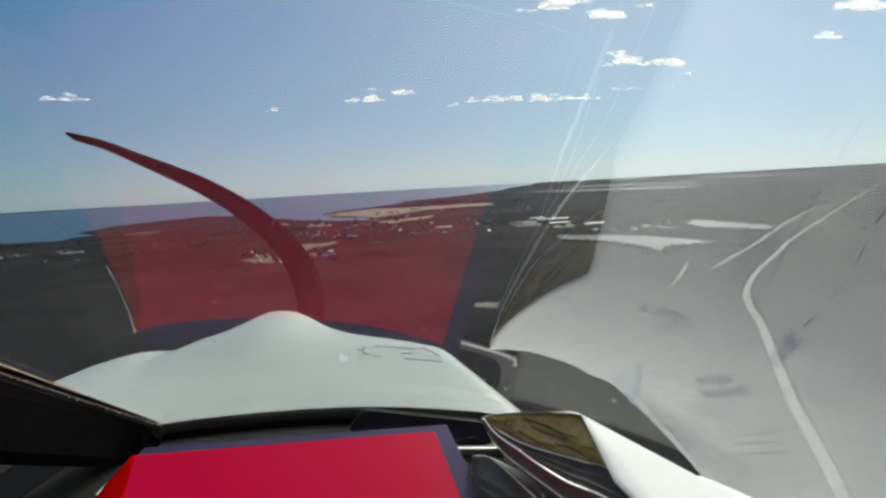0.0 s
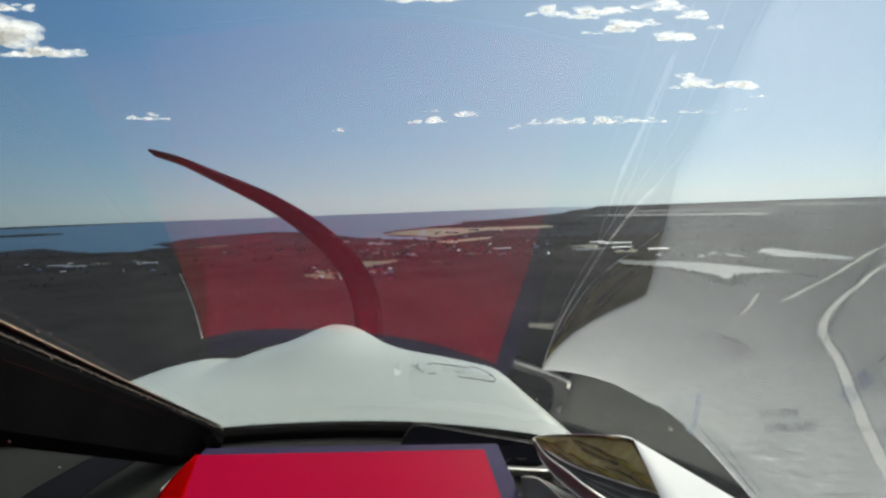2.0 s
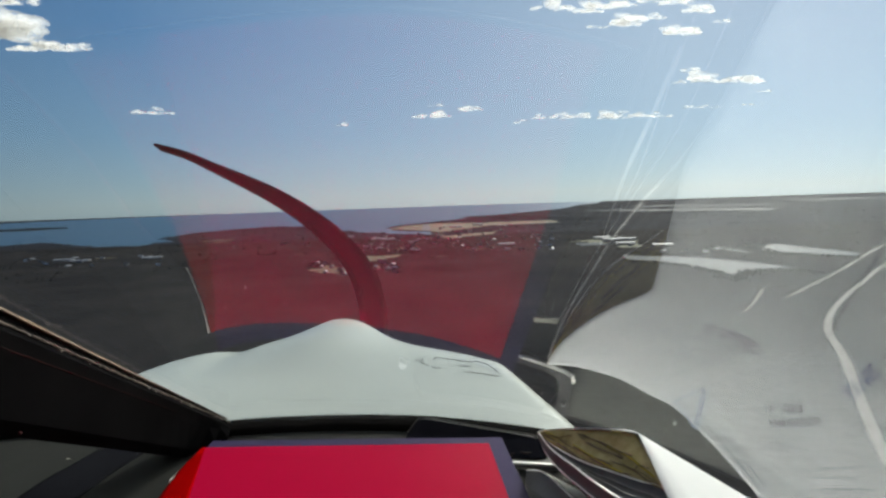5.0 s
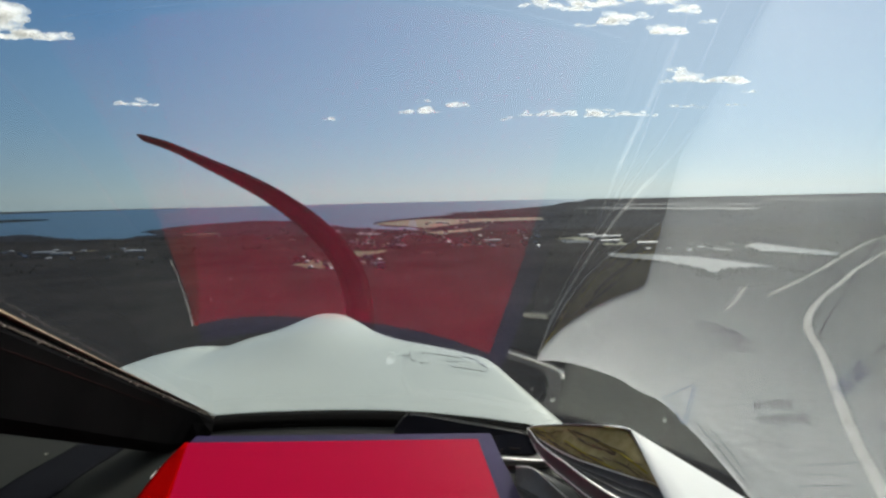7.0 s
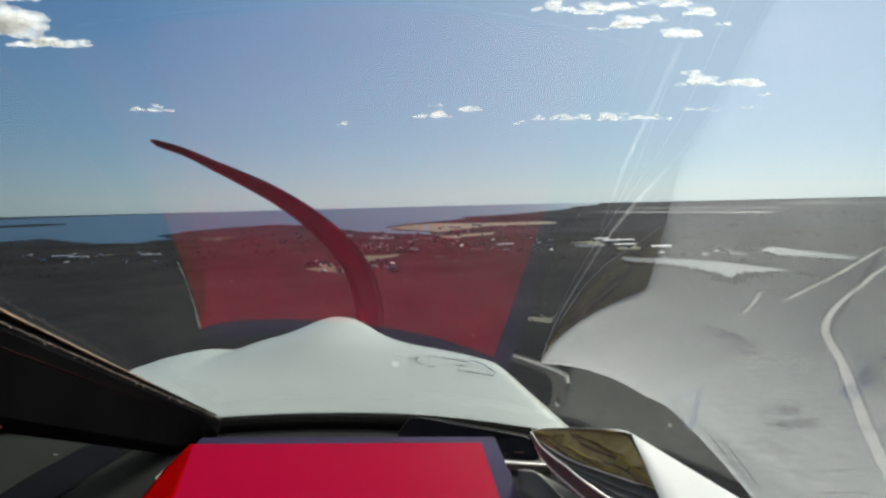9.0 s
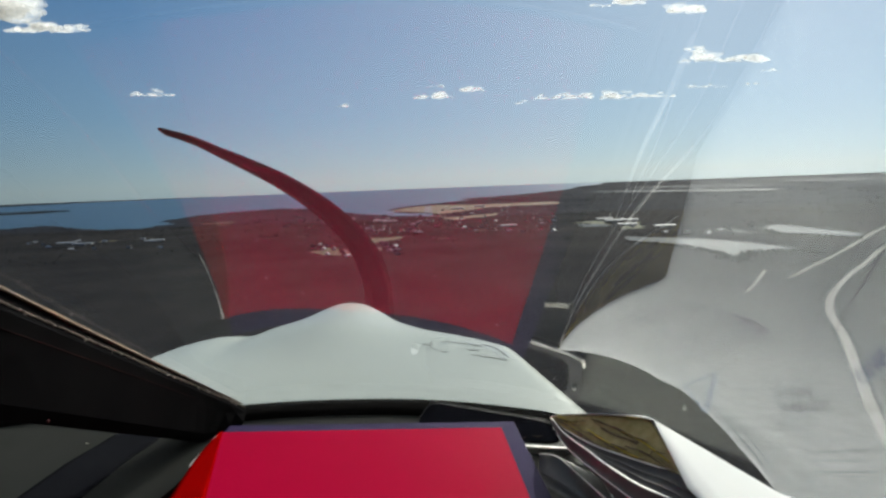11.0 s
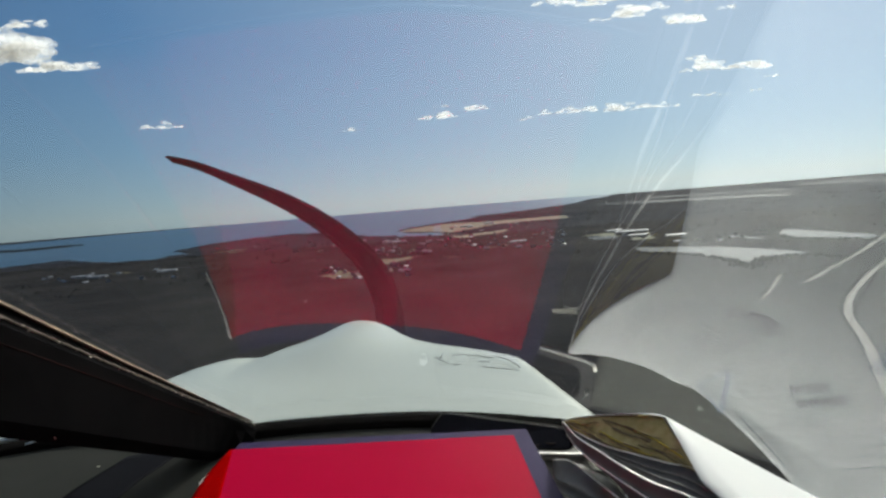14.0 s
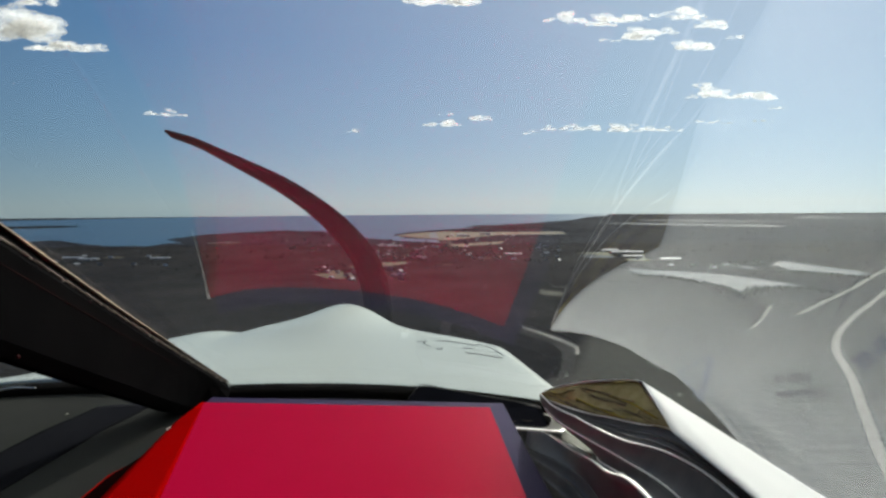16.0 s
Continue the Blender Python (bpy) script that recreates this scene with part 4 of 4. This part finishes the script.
FAR = 4950.0
bm = bmesh.new()
mid = bm.verts.new((0, 0, 0))
last = None
for r in (60, 150, 300, 600, 1000, 1600, 2400, 3400, 4300, FAR):
    ring = [bm.verts.new((r * math.sin(2 * math.pi * k / 180), r * math.cos(2 * math.pi * k / 180), 0)) for k in range(180)]
    for k in range(180):
        if last is None:
            bm.faces.new((mid, ring[(k + 1) % 180], ring[k]))
        else:
            bm.faces.new((last[k], last[(k + 1) % 180], ring[(k + 1) % 180], ring[k]))
    last = ring
bmesh.ops.recalc_face_normals(bm, faces=bm.faces[:])
ground = tagged(part("ground", bm, M_LAND), "dark brown winter woodland plain", "ground", kind="structure")


def wobbly(points, amount, seed):
    """A closed outline with uneven stretches between its corners."""
    r = random.Random(seed)
    out = []
    for a, b in zip(points, points[1:] + points[:1]):
        d = math.dist(a, b)
        m = max(1, min(40, int(d / 18)))
        for i in range(m):
            t = i / m
            o = amount * min(1.0, d / 60) * (1 if i else 0.3)
            out.append((a[0] + (b[0] - a[0]) * t + r.uniform(-o, o), a[1] + (b[1] - a[1]) * t + r.uniform(-o, o)))
    return out


def sheet(name, points, z, mat, label, category, wob=6, seed=1, kind="structure"):
    bm = bmesh.new()
    f = bm.faces.new([bm.verts.new((x, y, z)) for x, y in wobbly(points, wob, seed)])
    bmesh.ops.triangulate(bm, faces=[f])
    bmesh.ops.recalc_face_normals(bm, faces=bm.faces[:])
    if sum(f.normal.z for f in bm.faces) < 0:
        bmesh.ops.reverse_faces(bm, faces=bm.faces[:])
    return tagged(part(name, bm, mat), label, category, kind=kind)


def at(*px):
    return [ground_at(*p) for p in px]


COAST = at((-330, 446), (0, 431), (60, 427), (120, 433), (150, 436), (230, 437), (262, 431), (300, 429), (268, 424), (330, 415), (400, 409), (480, 405), (550, 405.5), (580, 411), (620, 416), (680, 420), (742, 421), (750, 417), (690, 414), (668, 410), (700, 404), (745, 400), (790, 396), (812, 393), (800, 391), (860, 387.5), (925, 382), (985, 376), (1003, 371), (1040, 367.5))
rim = [(FAR * 0.996 * math.sin(a), FAR * 0.996 * math.cos(a)) for a in steps(math.atan((1046 - 784) / 1040), radians(-62), 40)]
sheet("sea", COAST + rim, 0.6, M_WATER, "blue-grey sea reaching the horizon", "sea", 10, 3)
sheet("island", at((-60, 402), (0, 403), (60, 401), (110, 401), (112, 403), (50, 405.5), (-10, 407), (-70, 406)), 1.0, M_LAND, "low dark wooded island in the sea", "island", 8, 8)
for i, pts in enumerate((((1000, 381), (1090, 378.5), (1200, 378), (1330, 376.5), (1330, 379), (1210, 380), (1100, 381.5)),
                         ((1080, 458), (1120, 460), (1200, 462), (1300, 470), (1390, 482), (1402, 487), (1350, 484), (1295, 488), (1275, 496), (1268, 502), (1252, 499), (1240, 488), (1200, 480), (1150, 472), (1090, 468)),
                         ((1325, 445), (1340, 438), (1400, 444), (1490, 454), (1472, 461), (1400, 456), (1335, 453)),
                         ((1240, 445), (1290, 450), (1308, 455), (1275, 453)),
                         ((995, 437), (1040, 437), (1058, 441), (1010, 443)), ((1100, 372.5), (1330, 369), (1332, 370.5), (1110, 374)), ((1360, 360.5), (1568, 357), (1568, 359), (1370, 362)))):
    sheet("lake", at(*[p[:2] for p in catmull(list(pts) + [pts[0]], 4)[:-1]]), 0.6, M_LAKE, "pale lake reflecting the bright sky", "lake", 7 if i else 4, 20 + i)

sheet("airfield", at((672, 411), (700, 406), (760, 401), (835, 401), (960, 397), (975, 401), (850, 406), (800, 413), (760, 417.5), (740, 415)), 0.5, M_TAN, "tan dry grass airfield by the inlet", "airfield", 5, 41)
sheet("runway", at((732, 415), (748, 415), (744, 401), (736, 401)), 0.7, M_ASPH, "pale grey runway across the airfield", "runway", 0.5, 42)
for i, (pts, mat, lab) in enumerate(((((590, 466), (640, 458), (690, 456), (690, 462), (650, 469), (600, 474)), M_GREEN, "pale green open field in the woods"),
                                     (((985, 436), (1050, 427), (1108, 430), (1112, 446), (1080, 447), (1060, 438)), M_GREEN, "green and tan clearing by a pond"),
                                     (((1040, 430), (1100, 430), (1105, 437), (1045, 437)), M_TAN, "sandy yard of a works"),
                                     (((520, 485), (560, 474), (600, 478), (580, 490)), M_GREEN, "cleared lots among houses"),
                                     (((340, 428), (400, 426), (400, 428), (345, 431)), M_GREEN, "small meadow by the shore"),
                                     (((760, 425), (860, 416), (870, 419), (780, 430)), M_TAN, "bare building plots"))):
    sheet("field", at(*pts), 0.45, mat, lab, "field", 8, 50 + i)


# many small clearings, yards and wet hollows scattered through the woods
M_SCRUB = material("faded_scrub", (0.075, 0.07, 0.055), 0.9, second=(0.13, 0.12, 0.09), scale=0.05, amount=0.5, spec=0.0)
rng = random.Random(77)
for i in range(44):
    px, py = rng.uniform(-20, 1500), 416 + 46 * rng.random() ** 1.5
    x, y = ground_at(px, py)
    if 990 < px < 1430 and 425 < py < 515:
        continue
    wide, deep, turn = rng.uniform(8, 34), rng.uniform(6, 30), rng.uniform(-0.5, 0.5)
    ring = [(x + wide * math.cos(a) * rng.uniform(0.6, 1.2) + turn * deep * math.sin(a), y + deep * math.sin(a) * rng.uniform(0.6, 1.2)) for a in steps(0, 2 * math.pi, 10)[:-1]]
    sheet("clearing", ring, 0.4, M_SCRUB if i % 5 else M_TAN, "faded scrub clearing in the winter woods" if i % 5 else "dry tan clearing in the winter woods", "clearing", 1.5, 300 + i)


def track(points, widths, seed, label):
    """A sandy track: a ribbon of varying width over the ground."""
    r = random.Random(seed)
    pts = catmull(points, 10)
    bm = bmesh.new()
    prev = None
    for i, p in enumerate(pts):
        a, b = pts[max(i - 1, 0)], pts[min(i + 1, len(pts) - 1)]
        d = Vector((b[0] - a[0], b[1] - a[1])).normalized()
        wd = (widths[0] + (widths[1] - widths[0]) * i / len(pts)) / 2 * r.uniform(0.9, 1.1)
        cur = [bm.verts.new((p[0] - d.y * wd, p[1] + d.x * wd, 0.8)), bm.verts.new((p[0] + d.y * wd, p[1] - d.x * wd, 0.8))]
        if prev:
            bm.faces.new((prev[0], prev[1], cur[1], cur[0]))
        prev = cur
    bmesh.ops.recalc_face_normals(bm, faces=bm.faces[:])
    if sum(f.normal.z for f in bm.faces) < 0:
        bmesh.ops.reverse_faces(bm, faces=bm.faces[:])
    tagged(part("road", bm, M_SAND), label, "road", kind="structure")


track(at((1700, 380), (1568, 455), (1500, 505), (1452, 550), (1440, 590), (1468, 640), (1500, 720), (1535, 800), (1590, 900), (1660, 1040), (1740, 1200)), (6, 3.8), 1, "wide sandy track cut through the woods")
track(at((1700, 395), (1568, 425), (1450, 490), (1365, 535)), (7, 5), 2, "straight sandy track through the woods")
track(at((1310, 519), (1350, 518), (1440, 500)), (4, 3), 3, "short sandy track through the woods")
track(at((1325, 518), (1312, 540), (1292, 562)), (4, 3), 4, "short sandy track through the woods")
track(at((1040, 486), (1070, 484), (1095, 487)), (4, 3), 5, "short sandy track by the lake")
track(at((450, 432), (560, 428), (640, 431), (720, 427), (800, 432)), (5, 5), 6, "pale road through the woods")
track(at((530, 462), (600, 457), (640, 447), (690, 444)), (5, 5), 7, "pale road among houses")

# ---- houses and works buildings ----
def house(name, label, length, width, height, roof, pitch=0.5):
    ob = thing(name, label, "house", group="houses among the trees")
    part("wall", box((-length / 2, -width / 2, 0), (length / 2, width / 2, height)), M_HWALL, ob)
    bm = bmesh.new()
    e = 0.5
    vs = [bm.verts.new(p) for p in ((-length / 2 - e, -width / 2 - e, height), (length / 2 + e, -width / 2 - e, height), (length / 2 + e, width / 2 + e, height), (-length / 2 - e, width / 2 + e, height), (-length / 2 - e, 0, height + width * pitch), (length / 2 + e, 0, height + width * pitch))]
    for q in ((0, 1, 5, 4), (2, 3, 4, 5), (0, 4, 3), (1, 2, 5), (0, 3, 2, 1)):
        bm.faces.new([vs[i] for i in q])
    bmesh.ops.recalc_face_normals(bm, faces=bm.faces[:])
    part("roof", bm, roof, ob)
    for k in range(3):
        x = (k - 1) * length * 0.3
        part("window", box((x - 0.6, -width / 2 - 0.05, 1.0), (x + 0.6, -width / 2 + 0.05, 2.3)), M_FLAP, ob)
    return ob


KINDS = [house("house", "pale house with grey shingle roof among trees", 6, 5, 2.8, M_ROOFS[0]), house("house", "pale house with white roof among trees", 7, 5, 2.7, M_ROOFS[1], 0.3),
         house("house", "pale house with brown shingle roof among trees", 6, 5, 3.0, M_ROOFS[2]), house("works_building", "long low building with white metal roof", 30, 10, 4, M_ROOFS[1], 0.12)]
rng = random.Random(21)
HOUSES = []
first = set()


def settle(kind, px, py, turn):
    x, y = ground_at(px, py)
    HOUSES.append((x, y))
    m = pose(x, y, 0, 0, 0, turn)
    if kind not in first:
        first.add(kind)
        KINDS[kind].matrix_world = m
        return
    copy_thing(KINDS[kind], m)


for (xa, xb, ya, yb), count, kinds in (((20, 310, 454, 472), 16, (0, 1, 2, 1)), ((530, 690, 470, 492), 30, (0, 1, 2, 0, 2)), ((590, 720, 440, 456), 16, (0, 1, 2)), ((640, 960, 420, 452), 70, (0, 1, 2, 0, 2)),
                                       ((1150, 1300, 440, 456), 8, (0, 1)), ((1040, 1110, 427, 444), 6, (0, 1)), ((760, 900, 405, 418), 10, (1, 0)), ((480, 600, 420, 445), 8, (0, 2))):
    for _ in range(count):
        settle(rng.choice(kinds), rng.uniform(xa, xb), rng.uniform(ya, yb), rng.choice((0, 90, 20, -35, 60)))
for px, py, turn in ((98, 461, 5), (128, 463, 0), (255, 460, 15), (655, 430.5, 5), (672, 431, 0), (1045, 430, 10), (1062, 433, 0), (1088, 432, -5), (1085, 440, 0), (878, 441, 10), (790, 409, 0), (830, 405, 5), (1150, 443, 0), (600, 426, 0)):
    settle(3, px, py, turn)

# ---- woods ----
def blob(seed, cone):
    """Vertices and triangles of one crown, about one metre high and wide."""
    r = random.Random(seed)
    vs, fs = [], []
    levels = ((0.05, 0.40), (0.55, 0.48)) if not cone else ((0.05, 0.42), (0.5, 0.24))
    nseg = 5
    for z, rad in levels:
        off = r.uniform(0, 1)
        for k in range(nseg):
            a = 2 * math.pi * (k + off) / nseg
            q = rad * r.uniform(0.7, 1.2)
            vs.append((q * math.cos(a), q * math.sin(a), z + r.uniform(-0.08, 0.08)))
    vs.append((r.uniform(-.1, .1), r.uniform(-.1, .1), 1.0))
    for l in range(1):
        for k in range(nseg):
            a, b = l * nseg + k, l * nseg + (k + 1) % nseg
            fs += [(a, b, b + nseg), (a, b + nseg, a + nseg)]
    for k in range(nseg):
        fs.append((nseg + k, nseg + (k + 1) % nseg, 2 * nseg))
    return np.array(vs), np.array(fs)


def inside(pts, poly):
    x, y = pts[:, 0], pts[:, 1]
    c = np.zeros(len(pts), bool)
    for (xa, ya), (xb, yb) in zip(poly, poly[1:] + poly[:1]):
        hit = ((ya > y) != (yb > y)) & (x < (xb - xa) * (y - ya) / (yb - ya + 1e-9) + xa)
        c ^= hit
    return c


CLEAR = [[tuple(v.co.xy) for v in o.data.vertices] for o in scene.objects if o.type == "MESH" and o.name.split(".")[0] in ("lake", "sea", "airfield", "field", "clearing")]
ROADS = [[tuple(v.co.xy) for v in o.data.vertices] for o in scene.objects if o.type == "MESH" and o.name.split(".")[0] == "road"]
HOUSE_XY = np.array(HOUSES)


def wood(name, label, count, r0, r1, az, size, mat, seed, cone, tall=1.0, dense=0.2):
    g = np.random.default_rng(seed)
    r = np.sqrt(g.uniform(r0 * r0, r1 * r1, count))
    a = np.radians(g.uniform(-az, az, count))
    p = np.c_[r * np.sin(a), r * np.cos(a)]
    keep = np.ones(count, bool)
    for poly in CLEAR:
        keep &= ~inside(p, poly)
    for road in ROADS:
        left, right = road[0::2], road[1::2]
        poly = [tuple(q) for q in left] + [tuple(q) for q in right[::-1]]
        keep &= ~inside(p, poly)
    for h in HOUSE_XY:
        keep &= (np.abs(p - h) > 8).any(1)
    stand = np.array([noise.noise(Vector((x / 70, y / 70, seed))) + 0.5 * noise.noise(Vector((x / 18, y / 18, seed + 3))) for x, y in p])
    keep &= stand > dense
    p = p[keep]
    s = size * g.uniform(0.6, 1.3, len(p))
    turn = g.uniform(0, 6.283, len(p))
    shapes = [blob(seed * 10 + k, cone) for k in range(6)]
    pick = g.integers(0, 6, len(p))
    V, F, base = [], [], 0
    for k, (v, f) in enumerate(shapes):
        m = pick == k
        q, ss, tt = p[m], s[m], turn[m]
        x = v[None, :, 0] * np.cos(tt)[:, None] - v[None, :, 1] * np.sin(tt)[:, None]
        y = v[None, :, 0] * np.sin(tt)[:, None] + v[None, :, 1] * np.cos(tt)[:, None]
        V.append(np.stack([q[:, :1] + x * ss[:, None], q[:, 1:] + y * ss[:, None], v[None, :, 2] * ss[:, None] * tall + 0 * x], 2).reshape(-1, 3))
        F.append((f[None] + (base + np.arange(len(q)) * len(v))[:, None, None]).reshape(-1, 3))
        base += len(q) * len(v)
    me = bpy.data.meshes.new(name)
    me.from_pydata(np.concatenate(V).tolist(), [], np.concatenate(F).tolist())
    me.materials.append(mat)
    tagged(new(name, me), label, "woods", kind="stuff")


def canopy(name, label, r0, r1, az, na, nr, height, cell, seed, mat):
    """The joined crowns of bare winter woods as one uneven sheet, open over water, fields, roads and houses."""
    g = np.random.default_rng(seed)
    a = np.radians(np.linspace(-az, az, na))
    d = r0 * (r1 / r0) ** np.linspace(0, 1, nr)
    X = (d[:, None] * np.tan(a)[None]).ravel() + g.uniform(-1, 1, na * nr) * np.repeat(d, na) * 0.0006
    Y = np.repeat(d, na) * (1 + g.uniform(-1, 1, na * nr) * 0.0006)
    lump = np.array([noise.noise(Vector((x / cell, y / cell, seed))) for x, y in zip(X, Y)])
    broad = np.array([noise.noise(Vector((x / 90, y / 90, seed + 5))) for x, y in zip(X, Y)])
    Z = height * (0.75 + 0.08 * lump + 0.10 * broad)
    p = np.c_[X, Y]
    keep = np.ones(len(p), bool)
    for poly in CLEAR:
        keep &= ~inside(p, poly)
    for road in ROADS:
        keep &= ~inside(p, [tuple(q) for q in road[0::2]] + [tuple(q) for q in road[1::2][::-1]])
    for h in HOUSE_XY:
        keep &= (np.abs(p - h) > 7).any(1)
    Z = np.where(keep, np.maximum(Z, 0.5), 0.05)
    n = np.arange(na * nr).reshape(nr, na)
    F = np.stack([n[:-1, :-1], n[:-1, 1:], n[1:, 1:], n[1:, :-1]], 2).reshape(-1, 4)
    F = F[keep[F].any(1)]
    me = bpy.data.meshes.new(name)
    me.from_pydata(np.c_[p, Z].tolist(), [], F.tolist())
    me.materials.append(mat)
    smooth(me)
    tagged(new(name, me), label, "woods", kind="stuff")


canopy("woodland", "bare brown winter woodland seen from the air", 130, 1300, 44, 520, 420, 2.8, 4.5, 1, M_TREE)
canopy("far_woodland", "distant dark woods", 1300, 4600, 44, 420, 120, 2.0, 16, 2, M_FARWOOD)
wood("pine_wood", "dark green pines among bare woods", 24000, 800, 2600, 44, 4.2, M_PINE, 2, True, 1.0, 0.22)


def shore_trees(name, label, points, count, depth, size, seed):
    """A ragged belt of pines along a lake's near shore."""
    g = np.random.default_rng(seed)
    shape = [blob(seed * 10 + k, k % 2 == 0) for k in range(6)]
    line = catmull(points, 12)
    V, F, base = [], [], 0
    for _ in range(count):
        x, y = line[g.integers(0, len(line))]
        x, y = x + g.normal(0, 3), y - abs(g.normal(0, depth)) - 2
        v, f = shape[g.integers(0, 6)]
        h = size * g.uniform(0.5, 1.25)
        V.append(v * (h * 0.75, h * 0.75, h) + (x, y, 0))
        F.append(f + base)
        base += len(v)
    me = bpy.data.meshes.new(name)
    me.from_pydata(np.concatenate(V).tolist(), [], np.concatenate(F).tolist())
    me.materials.append(M_PINE)
    tagged(new(name, me), label, "woods", kind="stuff")


shore_trees("shore_pines", "dark pines along the pale lake's shore", at((1090, 470), (1150, 474), (1200, 482), (1238, 490), (1250, 500)), 420, 12, 4.2, 31)
shore_trees("shore_pines", "dark pines round the lake's narrow outlet", at((1272, 500), (1280, 494), (1300, 487), (1350, 485), (1402, 488)), 380, 12, 4.2, 32)
shore_trees("shore_pines", "dark pines along the smaller lake's shore", at((1325, 449), (1340, 455), (1400, 458), (1475, 462)), 260, 14, 3.6, 33)

# ---- clouds ----
def cloud(px, py, wide, high, seed):
    """A small flat-bottomed cumulus, built of many uneven puffs."""
    side = (px - 784) / 1040 * 0.965
    R = 4200.0
    rise = R * (392 - 42 * px / 1568 - py - 18.9 * math.hypot(1, side)) / 1040 * (0.95 if px > 700 else 1.0)
    rng = random.Random(seed)
    W, Hh = wide * R / 1040 / 2, high * R / 1040 / 2
    bm = bmesh.new()
    n = max(10, int(wide / 4.2))
    for k in range(n):
        u = rng.uniform(-1, 1)
        env = (1 - abs(u) ** 2.2) * (0.55 + 0.45 * math.sin(u * 7 + seed)) + 0.14
        rad = Hh * (0.18 + 0.5 * env) * rng.uniform(0.45, 1.0)
        m = Matrix.Translation((u * W, rng.uniform(-0.6, 0.6) * Hh, (-0.45 + rng.uniform(0.0, 1.15) * env) * Hh)) @ Matrix.Rotation(rng.uniform(-0.25, 0.25), 4, "Y") @ Matrix.Diagonal((rad * rng.uniform(1.6, 3.4), rad, rad * rng.uniform(0.5, 0.9), 1))
        bmesh.ops.create_icosphere(bm, subdivisions=3, radius=1, matrix=m)
    for v in bm.verts:
        v.co += noise.noise_vector(v.co / (Hh * 0.5) + Vector((seed * 7.1, 0, 0))) * Hh * 0.16 + noise.noise_vector(v.co / (Hh * 0.2)) * Hh * 0.04
        if v.co.z < -0.5 * Hh:
            v.co.z = -0.5 * Hh + (v.co.z + 0.5 * Hh) * 0.3
    ob = part("cloud", bm, M_CLOUD, None, "", True)
    ob.matrix_world = pose(R * side, R, HEIGHT + rise, 0, 2.0, 0)
    tagged(ob, "small flat white cumulus cloud in blue sky" if wide < 150 else "broad white cumulus cloud in blue sky", "cloud", "clouds in the sky")


for i, c in enumerate(((765, 209, 76, 16), (822, 196, 34, 18), (762, 191, 26, 7), (1262, 147, 150, 26), (1215, 133, 40, 14), (597, 230, 22, 9), (258, 204, 78, 16), (915, 222, 28, 8), (945, 213, 22, 10), (998, 211, 82, 18), (1083, 211, 66, 22), (1142, 210, 66, 14),
                       (1235, 196, 74, 8), (1320, 192, 36, 6), (80, 90, 140, 30), (0, 60, 110, 72), (30, 16, 90, 18), (1198, 62, 64, 26), (1100, 44, 40, 36), (1050, 56, 36, 9), (1032, 26, 48, 20), (1152, 40, 30, 12), (1222, 26, 60, 20), (1268, 48, 34, 8), (1075, 16, 90, 24), (1172, 10, 96, 22), (975, 20, 70, 22),
                       (745, -12, 100, 34), (690, -50, 90, 30), (800, -4, 44, 22), (1340, 168, 46, 7), (1620, 100, 60, 18), (1690, 40, 90, 40))):
    cloud(*c, seed=i + 1)
